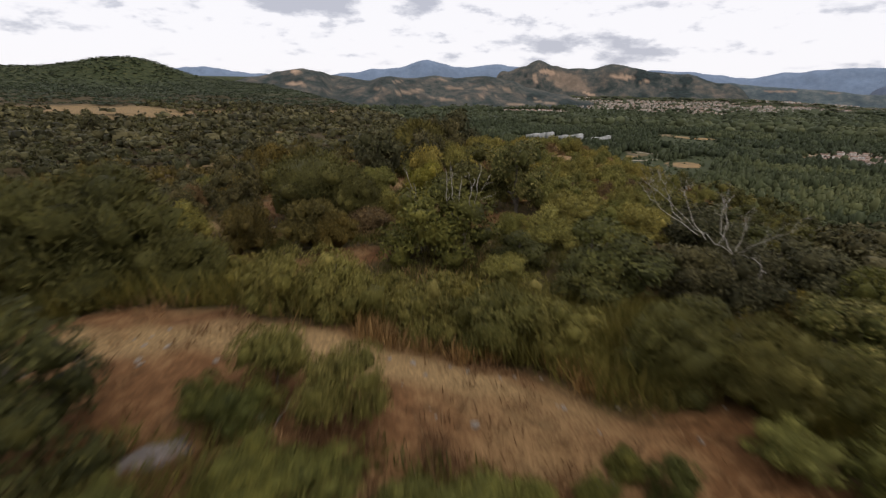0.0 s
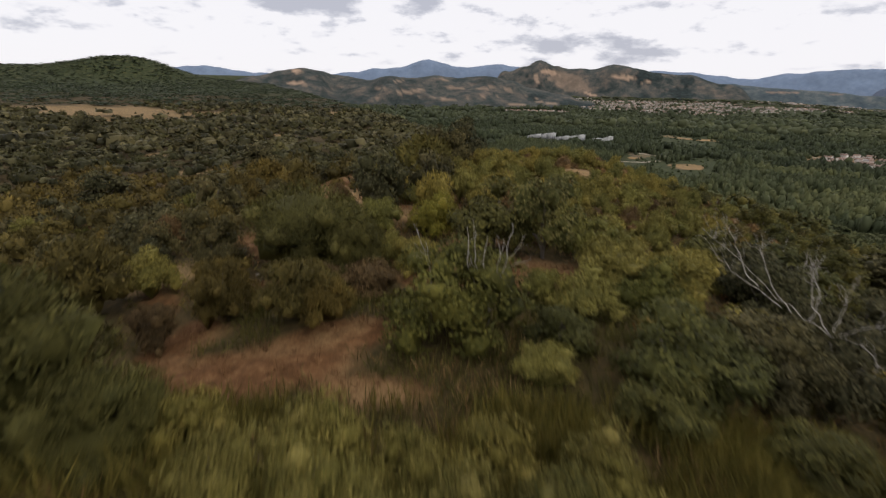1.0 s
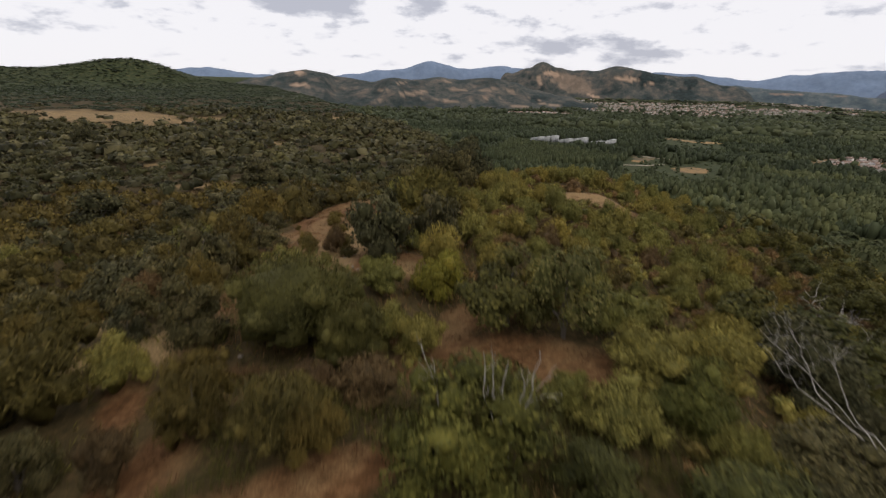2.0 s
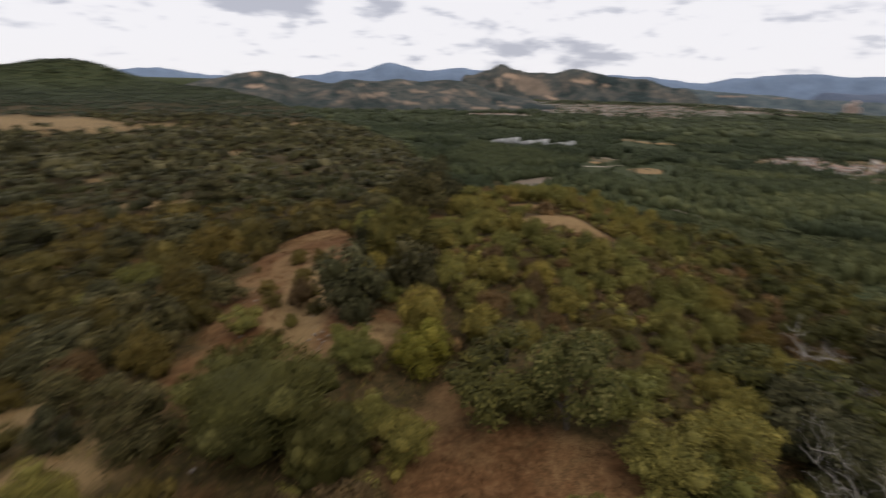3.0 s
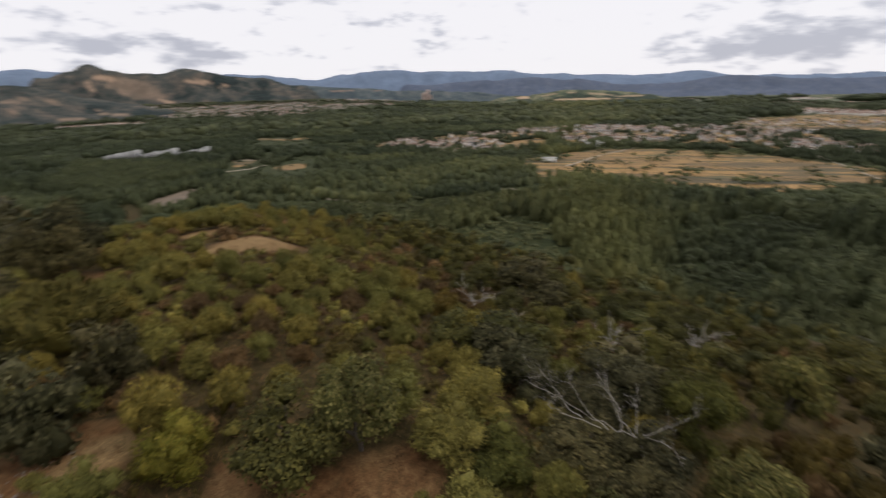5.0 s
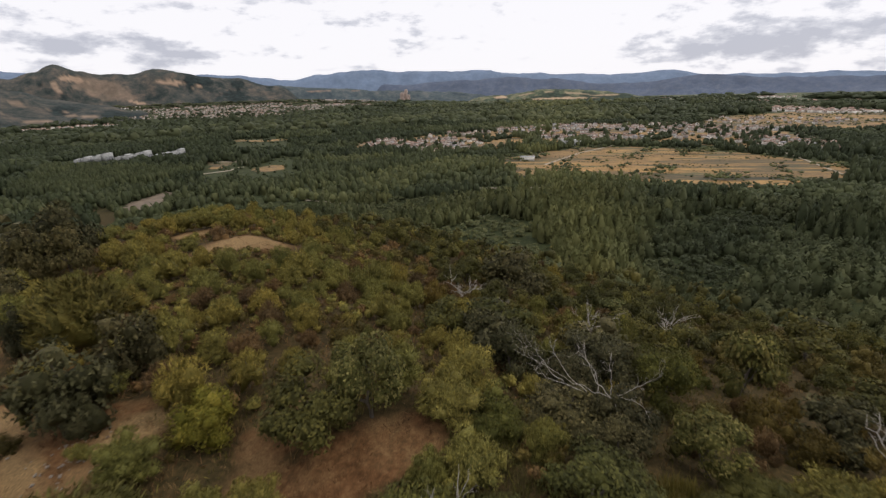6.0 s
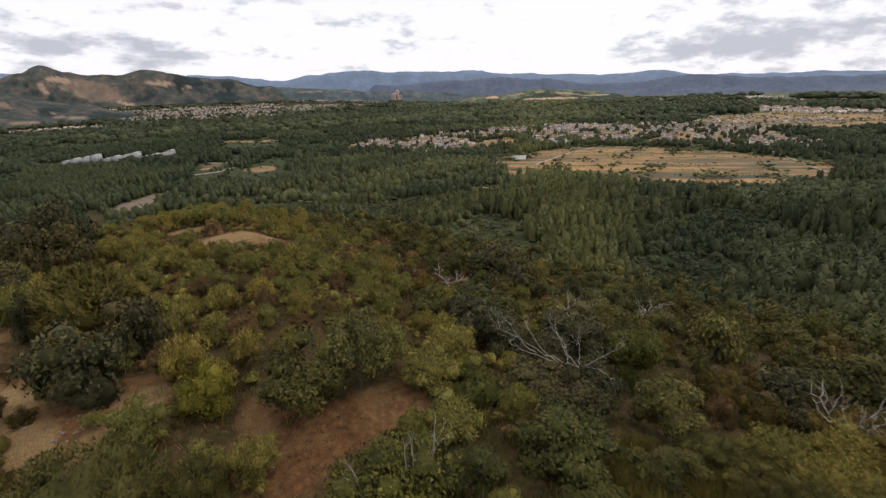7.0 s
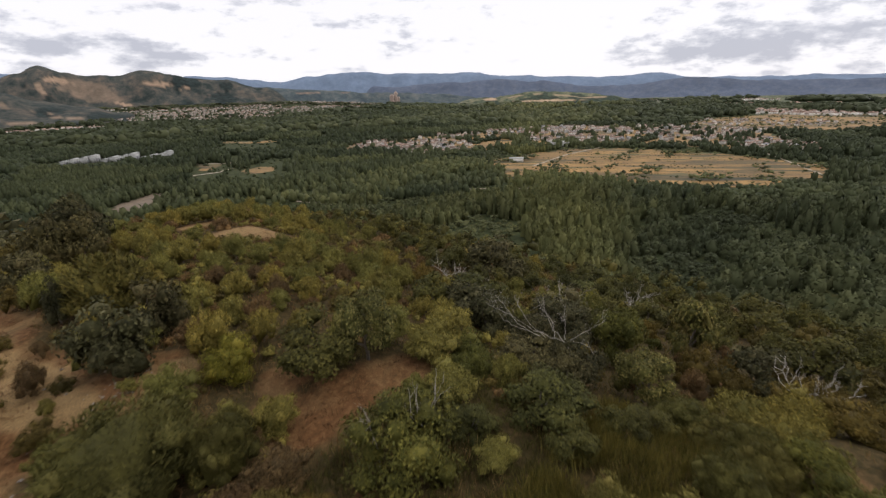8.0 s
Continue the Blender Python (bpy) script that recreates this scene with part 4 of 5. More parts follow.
place("broom", (18.9, 20.2, 3.2, 2.2), (16.0, 18.6, 2.8, 2.0), (20.0, 18.0, 3.2, 2.2), (-5.4, 47.0, 2.4, 1.5), (-7.8, 34.7, 2.6, 2.0), (3.6, 36.0, 2.2, 1.7))

# scattered scrub; the nearest of each kind are single things, the rest is joined
rng = np.random.default_rng(7)


def scatter(n, x0, x1, y0, y1, gap):
    """Random places at least about gap apart."""
    cells, res = {}, []
    for x, y in zip(rng.uniform(x0, x1, n), rng.uniform(y0, y1, n)):
        c = (int(x // gap), int(y // gap))
        if any((x - a) ** 2 + (y - b) ** 2 < gap * gap for i in (-1, 0, 1) for j in (-1, 0, 1) for a, b in cells.get((c[0] + i, c[1] + j), ())):
            continue
        cells.setdefault(c, []).append((x, y))
        res.append((x, y))
    return np.array(res)


FAR_SHAPES = {(k, d, v): make_plant(k, 90 + v, d)[0] for k in ("oak", "holm", "green", "broom", "poplar") for d in (0, 1, 2) for v in range(3)}


def tiled(name, kind, detail, rows, mat, label, category, tone=None, spread=(-0.36, 0.18)):
    """Many plants as one mesh. rows: x, y, z, width, height scale."""
    rows = np.asarray(rows, float)
    if not len(rows):
        return
    pieces, tones, shades = [], [], []
    tone = np.ones(len(rows)) if tone is None else np.asarray(tone, float)
    which = rng.integers(0, 3, len(rows))
    turn = rng.uniform(0, 6.283, len(rows))
    for v in range(3):
        at = rows[which == v]
        if not len(at):
            continue
        pv, pf = FAR_SHAPES[kind, detail, v]
        c, s = np.cos(turn[which == v])[:, None], np.sin(turn[which == v])[:, None]
        x = (pv[:, 0] * c - pv[:, 1] * s) * at[:, 3:4] + at[:, 0:1]
        y = (pv[:, 0] * s + pv[:, 1] * c) * at[:, 3:4] + at[:, 1:2]
        z = pv[:, 2] * at[:, 3:4] * at[:, 4:5] + at[:, 2:3]
        n = np.arange(len(at))[:, None, None] * len(pv)
        tones.append(np.repeat(tone[which == v], len(pv)))
        shades.append(np.repeat(rng.uniform(*spread, len(at)), len(pv)))
        pieces.append((np.stack([x, y, z], -1).reshape(-1, 3), [(f[None] + n).reshape(-1, f.shape[1]) for f in pf]))
    v, f = join(pieces)
    me = mesh_from(name, v, f, mat)
    for key, values in (("stand_tone", tones), ("plant_tone", shades)):
        a = me.attributes.new(key, "FLOAT", "POINT")
        a.data.foreach_set("value", np.concatenate(values).astype(np.float32))
    tagged(new(name, me), label, category, kind="stuff")


def openness_at(x, y):
    return float(open_ground(np.array([x]), np.array([y]), BARE)[0])


def scrub():
    p = scatter(60000, -70, 75, -6, 112, 2.2)
    x, y = p[:, 0], p[:, 1]
    openness = np.maximum(open_ground(x, y, BARE), open_ground(x, y, STRAW) * 0.9)
    keep = (openness < 0.35) | ((rng.uniform(size=len(x)) < np.where(y > 40, 0.42, 0.28)) & (x < np.where(y > 40, 3, -4)) & (y > 29))
    for hx, hy, hr in HEROES:
        keep &= (x - hx) ** 2 + (y - hy) ** 2 > hr * hr
    # low growth before the bare patches on the crest
    keep &= (ellipse(x, y, 20.6, 69.5, 4.2, 6.0, -25) > 1) & (ellipse(x, y, 19.8, 80.5, 2.8, 4.6, -15) > 1) & (ellipse(x, y, 5.6, 73.5, 2.4, 4.0, 0) > 1)
    # low grass alone between the hedge and the round bush, and beside the oak
    keep &= ~((x > -3) & (x < 9.5) & (y > 19) & (y < 28.8)) & ~((x > 9) & (x < 17) & (y > 20.5) & (y < 26.5))
    # no scrub under the low start of the flight
    keep &= ~((np.abs(x - 4.8) < 2.5) & (y < 16))
    drop = np.interp(y, [30, 70, 95], [76, 72, 58])
    keep &= x < drop + 25
    p = p[keep]
    x, y = p[:, 0], p[:, 1]
    near = np.hypot(x - 4, (y - 32) * 0.9)
    oakish = sstep(22, 36, x - 0.25 * (y - 30)) * 0.75
    on_plateau = sstep(-1, -9, x - np.interp(y, [25, 60, 80, 100], [0, 0, 8, 20]))
    dense = fbm(x / 9, y / 9, 3, 21)
    u = rng.uniform(size=len(x))
    bins = {k: [] for k in ("broom", "dull", "oak", "holm", "heath", "green")}
    order = np.argsort(near)
    big = []
    for i in order:
        if u[i] < oakish[i] * 0.5:
            kind, wide = "oak", rng.uniform(2.6, 4.4)
        elif on_plateau[i] > 0.5 and u[i] < 0.17:
            kind, wide = "holm", rng.uniform(1.8, 4.4)
        elif u[i] > 0.83:
            kind, wide = "heath", rng.uniform(1.1, 2.2)
        elif u[i] > 0.80:
            kind, wide = "green", rng.uniform(0.9, 1.7)
        else:
            kind = "dull" if rng.uniform() < 0.05 + 0.93 * on_plateau[i] + 0.5 * sstep(18, 30, x[i] - 0.25 * (y[i] - 30)) + 0.7 * (1 - sstep(24, 33, y[i])) else "broom"
            wide = rng.uniform(1.3, 2.9) * (1 + 0.2 * dense[i]) * (1 + rng.uniform(0.0, 0.6) * on_plateau[i])
            if openness_at(x[i], y[i]) > 0.35:
                wide *= rng.uniform(0.25, 0.55)
        if kind in ("oak", "holm"):
            if any((x[i] - a) ** 2 + (y[i] - b) ** 2 < (0.42 * (wide + c)) ** 2 for a, b, c in big):
                continue
            big.append((x[i], y[i], wide))
        bins[kind].append((x[i], y[i], wide))
    single = {"broom": 270, "dull": 130, "oak": 90, "holm": 55, "heath": 80, "green": 70}
    for kind, rows in bins.items():
        for x_, y_, w in rows[:single[kind]]:
            plant(kind, float(x_), float(y_), float(w), None, 4 if math.hypot(x_ - 5, y_ - 25) < 13 else 3)
        rest = np.array(rows[single[kind]:])
        if not len(rest):
            continue
        z = height(rest[:, 0], rest[:, 1]) - 0.05
        rows5 = np.stack([rest[:, 0], rest[:, 1], z, rest[:, 2] * 1.08, rng.uniform(1.0, 1.4, len(rest))], -1)
        mid = np.hypot(rest[:, 0] - 6, rest[:, 1] - 36) < 64
        mat = KINDS[kind][0]
        shape = SHAPE.get(kind, kind)
        word = {"broom": "broom_scrub", "dull": "dull_scrub", "oak": "oak_wood", "holm": "holm_oak_wood", "heath": "heather_scrub", "green": "shrub_scrub"}[kind]
        for sel, d in ((mid, 2), (~mid, 1)):
            tiled(word, shape, d, rows5[sel], mat, "dense cover of bushes on the hill slopes", "scrub")


scrub()


def low_growth():
    """Small bushes that fill the gaps between the larger ones on the ridge."""
    p = scatter(16000, -8, 46, 29, 88, 0.85)
    x, y = p[:, 0], p[:, 1]
    keep = (np.maximum(open_ground(x, y, BARE), open_ground(x, y, STRAW)) < 0.12) & (x < 34 + 0.2 * (y - 30)) & (fbm(x / 4, y / 4, 2, 61) > -0.25)
    for hx, hy, hr in HEROES:
        keep &= (x - hx) ** 2 + (y - hy) ** 2 > (hr - 0.5) ** 2
    x, y = x[keep], y[keep]
    z = height(x, y) - 0.04
    u = rng.uniform(size=len(x))
    rows = np.stack([x, y, z, rng.uniform(0.55, 1.35, len(x)), rng.uniform(0.8, 1.2, len(x))], -1)
    for name, sel, mat in (("broom_scrub", u < 0.55, LEAF_BROOM), ("heather_scrub", (u >= 0.55) & (u < 0.75), LEAF_HEATH), ("dull_scrub", u >= 0.75, LEAF_OLIVE)):
        tiled(name, "broom", 1, rows[sel], mat, "low bushes between the larger broom on the ridge", "scrub")


low_growth()


def plateau_scrub():
    """The wide scrub plateau, its dark oaks and the wooded hill behind."""
    for x0, x1, y0, y1, n, gap, size in ((-260, 40, 60, 345, 50000, 3.2, 4.5), (-760, -20, 345, 1010, 70000, 5.0, 6.6)):
        near_side = x1 == 40
        p = scatter(n, x0, x1, y0, y1, gap)
        x, y = p[:, 0], p[:, 1]
        edge = np.interp(y, [70, 95, 120, 150, 200, 280, 400, 700], [72, 58, 36, 8, -14, -25, -72, -190])
        keep = (x < edge + 60) & (np.arctan2(x, y) > radians(-47)) & (open_ground(x, y, STRAW) < 0.1) & (np.hypot(x, y) < 1010)
        keep &= ~((x > -70) & (y < 112)) if near_side else (y > 345)
        grove = fbm(x / 16, y / 16, 3, 31)
        keep &= rng.uniform(size=len(x)) < 1.0 + 0.5 * fbm(x / 25, y / 25, 2, 31)
        x, y, grove = x[keep], y[keep], grove[keep]
        z = height(x, y) - 0.1
        holm = rng.uniform(size=len(x)) < (0.14 + 0.8 * sstep(-0.1, 0.4, grove) if near_side else 1.0)
        for kind, sel in (("holm", holm), ("broom", ~holm)):
            w = size * rng.uniform(0.6, 1.45, len(x)) * (1.3 if kind == "holm" and near_side else 1.0)
            rows = np.stack([x, y, z, w, rng.uniform(0.7, 1.05, len(x)) * (0.9 if near_side else 0.32)], -1)[sel]
            near = rows[:, 1] < 150
            for some, d in ((near, 1), (~near, 0)):
                tiled("holm_oak_wood" if kind == "holm" else "broom_scrub", kind, d, rows[some], (LEAF_HOLM if kind == "holm" else LEAF_PLATEAU) if near_side else LEAF_WOOD, "scattered bushes and oaks on the far plateau", "scrub", np.full(int(some.sum()), 0.0))


plateau_scrub()


def stands(x, y, cell, seed):
    """Splits the woods into stands: for each place a random number of its stand, three in all, and how far the border is."""
    gx, gy = np.floor(x / cell), np.floor(y / cell)
    best = np.full(len(x), 1e9)
    second = best.copy()
    ident = np.zeros((len(x), 2))
    for i in (-1, 0, 1):
        for j in (-1, 0, 1):
            cx, cy = gx + i, gy + j
            sx = (cx + 0.5 + 0.45 * vnoise(cx * 3.7, cy * 5.3, seed)) * cell
            sy = (cy + 0.5 + 0.45 * vnoise(cx * 4.1, cy * 2.9, seed + 1)) * cell
            d = np.hypot((x - sx) * 0.8 + (y - sy) * 0.35, (y - sy) * 1.15)
            closer = d < best
            second = np.where(closer, best, np.minimum(second, d))
            ident[closer] = np.stack([cx, cy], -1)[closer]
            best = np.where(closer, d, best)
    u = [0.5 + 0.5 * vnoise(ident[:, 0] * 7.13 + k, ident[:, 1] * 9.71, seed + 5 + k) for k in range(3)]
    return u, second - best


def valley_woods():
    """Poplars and river woods of the valley floor, stand by stand, coarser with distance."""
    for r0, r1, n, gap, wide, d, cell in ((110, 250, 26000, 4.3, 4.9, 2, 45), (250, 460, 60000, 4.6, 4.9, 1, 60), (460, 800, 90000, 5.5, 5.2, 0, 95), (800, 1400, 110000, 8.2, 7.8, 0, 120), (1400, 2600, 60000, 21, 22, 0, 260), (2600, 3400, 20000, 46, 48, 0, 400)):
        b = rng.uniform(radians(-12 if r0 < 1000 else -26), radians(97), n)
        r = np.sqrt(rng.uniform(r0 ** 2, r1 ** 2, n))
        x, y = r * np.sin(b), r * np.cos(b)
        cells, keep = set(), np.zeros(n, bool)
        for i in range(n):
            c = (int(x[i] // gap), int(y[i] // gap))
            if c not in cells:
                cells.add(c)
                keep[i] = True
        edge = np.interp(y, [-200, 30, 70, 95, 120, 150, 200, 280, 400, 700, 1200, 2500], [90, 76, 72, 58, 38, 19, -8, -25, -72, -190, -470, -1400])
        keep &= x > edge + 26
        for corners in (MEADOW, CLEARING, SITE, GREEN_HILL):
            keep &= ~inside(x, y, corners)
        keep &= ~inside(x, y, PLAIN) | (fbm(x / 170, y / 170, 2, 83) > 0.12)
        keep &= ~inside(x, y, FAR_MEADOW)
        low = np.zeros(n, bool)
        for spot in LOW_SPOTS:
            low |= ellipse(x, y, *spot) < 1
        keep &= ~low | (rng.uniform(size=n) < (0.42 if r0 > 1000 else 0.16))
        keep &= ~inside(x, y, VILLAGE) | (fbm(x / 38, y / 38, 2, 17) > 0.52) | (rng.uniform(size=n) < 0.08)
        x, y, low = x[keep], y[keep], low[keep]
        (u0, u1, u2), border = stands(x, y, cell, 3)
        floor_ = height(x, y) < -70
        keep = ~floor_ | ((border > 0.15 * cell * u1))
        keep &= ~(floor_ & (u2 > 0.72)) | (rng.uniform(size=len(x)) < 0.5)
        x, y, u0, u1, u2, floor_, low = (v[keep] for v in (x, y, u0, u1, u2, floor_, low))
        z = height(x, y) - 0.3
        slender = floor_ & ((u0 > 0.45) | (r0 > 400))
        w = wide * rng.uniform(0.55, 1.4, len(x)) * (0.8 + 0.4 * u2)
        grown = rng.uniform(0.8, 1.25, len(x)) * np.where(floor_, 0.40 + 0.75 * u1, 0.8) * (1.15 if r0 < 400 else 0.85 if r0 < 700 else 0.62 if r0 < 1000 else 0.36 if r0 < 2000 else 0.18)
        # tone by stand; from 800 m on a darker, bluer tone imitates the air
        tone = np.clip(np.where(floor_, 0.06 + 1.05 * u0 + 0.4 * (u2 - 0.4), 0.5), 0, 1) + rng.normal(size=len(x)) * 0.08 + (0.0 if 400 < r0 < 700 else -0.34 if r0 > 700 else 0.0)
        bearing = np.degrees(np.arctan2(x, y))
        # cloud shade over the valley is put into the tones, by bearing
        tone = tone - floor_ * (0.24 * sstep(60, 50, bearing) - 0.08 + 0.6 * sstep(62, 78, bearing) + 0.26 * sstep(40, 22, bearing))
        planted = inside(x, y, PLANTATION)
        tone, w, grown = np.where(planted, 0.44 + 0.03 * rng.normal(size=len(x)), tone), np.where(planted, 5.4, w), np.where(planted, 1.15, grown)
        w, grown = np.where(low, w * 0.7, w), np.where(low & (r0 < 1000), grown * 0.45, grown)
        for kind, sel in (("poplar", slender), ("oak", ~slender)):
            shape = kind
            rows = np.stack([x, y, z, w * (1.25 if shape == "oak" else 1.0), grown], -1)[sel]
            tiled("valley_wood", shape, min(d, 1) if shape == "oak" and r0 > 200 else d, rows, LEAF_WOOD, "dark green river woods and poplar stands on the valley floor", "woodland", tone[sel], (-0.10, 0.08))


valley_woods()


# ---- dead trees ----
def dead_tree(x, y, tall, wide, seed, limbs, label, lean=(0, 0), twigs=3, upright=0.0, girth=1.0):
    """A bleached, leafless tree: a short trunk and crooked limbs that fork."""
    r = np.random.default_rng(seed)
    ob = tagged(new("dead_tree"), label, "tree", "dead trees on the slope")
    ob.location = (x, y, float(height(x, y)) - 0.1)
    foot = np.array([0, 0, 0.0])
    crotch = np.array([lean[0] * 0.3, lean[1] * 0.3, tall * 0.28])
    (tv, tf), _ = bough(r, foot, crotch, girth * 0.035 * tall, girth * 0.026 * tall, 0.1, 6, 8)
    part("trunk", mesh_from("trunk", tv, tf, DEAD_WOOD, True), ob)
    for k in range(limbs):
        a = 2 * math.pi * k / limbs + r.uniform(-0.4, 0.4)
        reach = wide * 0.5 * r.uniform(0.55, 1.05)
        rise = tall * (r.uniform(0.6, 1.0) * (1 - 0.3 * reach / (wide * 0.5)) * (1 - upright) + upright * r.uniform(0.8, 1.0))
        end = crotch + (math.cos(a) * reach + lean[0], math.sin(a) * reach + lean[1], rise - tall * 0.28)
        (m, path) = bough(r, crotch, end, girth * 0.014 * tall, girth * 0.0035 * tall, 0.5, 10, 6)
        limb = part("limb", mesh_from("limb", *m, DEAD_WOOD, True), ob)
        for s in range(twigs):
            i = r.integers(3, 8)
            step = path[i] - path[i - 1]
            go = unit(step) * 0.5 + r.normal(size=3) * 0.5 + (0, 0, 0.45)
            tip = path[i] + unit(go) * tall * r.uniform(0.16, 0.36)
            (m2, sub) = bough(r, path[i], tip, girth * 0.008 * tall, girth * 0.0025 * tall, 0.4, 6, 5)
            pieces = [m2]
            for _ in range(3):
                j = r.integers(2, 6)
                tip2 = sub[j] + unit(unit(tip - path[i]) * 0.6 + r.normal(size=3) * 0.6 + (0, 0, 0.3)) * tall * r.uniform(0.06, 0.16)
                pieces.append(bough(r, sub[j], tip2, girth * 0.004 * tall, girth * 0.0018 * tall, 0.4, 4, 4)[0])
            v, f = join(pieces)
            part("twig", mesh_from("twig", v, f, DEAD_WOOD, True), limb)
    return ob


def dead_limbs(x, y, label, trunk, limbs, seed, girth, twigs=2):
    """A dead tree whose crooked limbs reach known ends. trunk: its crotch over the foot; limbs: elbow and tip of each, over the foot."""
    r = np.random.default_rng(seed)
    ob = tagged(new("dead_tree"), label, "tree", "dead trees on the slope")
    ob.location = (x, y, float(height(x, y)) - 0.1)
    if trunk:
        (tv, tf), _ = bough(r, (0, 0, 0), trunk, girth, girth * 0.8, 0.15, 6, 8)
        part("trunk", mesh_from("trunk", tv, tf, DEAD_WOOD, True), ob)
    for elbow, tip, start in limbs:
        start = np.array(start if start else trunk, float)
        elbow, tip = np.array(elbow, float), np.array(tip, float)
        u = np.linspace(0, 1, 11)[:, None]
        line = (1 - u) ** 2 * start + 2 * u * (1 - u) * (1.6 * elbow - 0.3 * (start + tip)) + u * u * tip
        span = np.linalg.norm(tip - start)
        off = np.cumsum(r.normal(size=(11, 3)), 0) * 0.018 * span
        line = line + off - off[0] * (1 - u) - off[-1] * u
        m = tube(line, girth * (0.62 - 0.42 * u[:, 0]), 6)
        limb = part("limb", mesh_from("limb", *m, DEAD_WOOD, True), ob)
        for _ in range(twigs):
            i = r.integers(4, 10)
            along = unit(line[i] - line[i - 1])
            end = line[i] + unit(along * 0.7 + r.normal(size=3) * 0.5 + (0, 0, 0.35)) * span * r.uniform(0.16, 0.34)
            m2, sub = bough(r, line[i], end, girth * 0.24, girth * 0.08, 0.4, 6, 5)
            pieces = [m2]
            for _ in range(2):
                j = r.integers(2, 5)
                fork = sub[j] + unit(unit(end - line[i]) * 0.7 + r.normal(size=3) * 0.5 + (0, 0, 0.2)) * span * r.uniform(0.06, 0.15)
                pieces.append(bough(r, sub[j], fork, girth * 0.13, girth * 0.05, 0.4, 4, 4)[0])
            v, f = join(pieces)
            part("twig", mesh_from("twig", v, f, DEAD_WOOD, True), limb)
    return ob


# a fallen-looking dead tree: limbs sweep from one low crotch, most of them to one side
dead_limbs(17.4, 28.0, "wide leafless dead tree with pale crooked limbs over a dark bush", (-0.45, 0.6, 2.6), [
    ((-1.9, 2.3, 3.6), (-3.1, 4.2, 5.1), None), ((-2.6, 2.9, 4.0), (-3.4, 3.0, 4.7), (-1.4, 1.7, 3.1)), ((-1.6, 2.6, 4.1), (-1.5, 3.2, 4.9), (-1.2, 1.5, 3.0)),
    ((-0.8, 1.6, 3.7), (0.2, 2.4, 4.7), None), ((-0.4, 1.5, 3.6), (-0.2, 2.6, 4.6), (-0.9, 1.1, 2.9)), ((-0.1, 0.8, 3.4), (0.3, 1.1, 4.5), None),
    ((-0.1, -0.3, 3.4), (0.3, -1.2, 4.3), None), ((-0.2, -0.3, 2.8), (-0.3, -0.9, 2.5), None), ((-2.2, 3.0, 4.2), (-2.4, 4.0, 5.3), (-1.9, 2.3, 3.6))], 29, 0.029, 6)
# thin stems behind the round bush
dead_limbs(6.2, 29.5, "small bleached dead tree with upright stems behind a bush", (0.05, -0.1, 0.9), [
    ((-0.55, 0.0, 2.3), (-0.75, 0.0, 3.7), None), ((-0.35, -0.1, 2.4), (-0.5, -0.2, 3.6), (-0.2, -0.1, 1.5)), ((-0.1, 0.1, 2.3), (-0.1, 0.1, 3.4), None),
    ((0.45, -0.2, 2.5), (0.6, -0.2, 3.9), None), ((0.25, -0.3, 2.4), (0.2, -0.5, 3.3), (0.2, -0.15, 1.6))], 12, 0.042, 2)
dead_limbs(4.5, 30.3, "two thin bleached dead stems behind a bush", (-0.05, 0, 0.8), [((-0.3, 0, 2.2), (-0.6, -0.1, 3.4), None), ((-0.2, 0.1, 2.0), (-0.35, 0.2, 2.9), None)], 13, 0.036, 2)
dead_tree(43.0, 32.8, 4.6, 4.6, 5, 6, "grey leafless tree standing among oaks")
dead_tree(33.2, 36.4, 3.4, 4.4, 8, 7, "grey brittle dead shrub tree among oaks")
dead_tree(32.3, 49.6, 3.4, 4.8, 9, 7, "low spreading dead tree with thin grey twigs")
dead_tree(24.4, 17.6, 3.5, 4.2, 31, 7, "pale leafless tree beside a dark bush")
dead_tree(27.5, 41.5, 3.2, 3.6, 14, 5, "thin grey dead tree among oak crowns")
dead_limbs(2.9, 16.3, "thin dry shrub stems beside a grey boulder", (0.02, 0.02, 0.12), [((-0.1, 0.1, 0.3), (-0.2, 0.0, 0.5), None), ((0.1, 0.1, 0.3), (0.25, 0.2, 0.5), None)], 15, 0.006, 1)


# ---- stones ----
def stone_mesh(seed, mat=STONE, jagged=0.17):
    r = np.random.default_rng(seed)
    v, f = BALL[2]
    v = v * (1 + jagged * r.normal(size=(len(v), 1))) * r.uniform(0.6, 1.1, 3) * (1, 1, 0.6)
    return mesh_from("stone", v * 0.5, [f], mat)


STONES = [stone_mesh(k) for k in range(5)]


def stones(cx, cy, spread_x, spread_y, n, low, high, group):
    for _ in range(n):
        x, y = random.gauss(cx, spread_x), random.gauss(cy, spread_y)
        s = random.uniform(low, high)
        ob = tagged(new("stone", random.choice(STONES)), "pale angular loose stone on bare red earth", "stone", group)
        ob.matrix_basis = Matrix.LocRotScale((x, y, float(height(x, y)) + 0.08 * s), Euler((0, 0, random.uniform(0, 6.28))), (s, s, s))


stones(0.2, 44.3, 0.8, 0.9, 60, 0.06, 0.20, "loose stones below the dark oak")
stones(-3.0, 47.0, 3.0, 7.0, 40, 0.08, 0.25, "stones on the bare slope")
stones(-1.4, 18.3, 1.3, 0.7, 34, 0.05, 0.15, "stones on the dirt track")
stones(5.4, 18.5, 2.6, 0.8, 26, 0.05, 0.15, "stones on the dirt track")
boulder = tagged(new("boulder", stone_mesh(77, GREY_STONE, 0.26)), "flat grey boulder beside the dirt track", "stone")
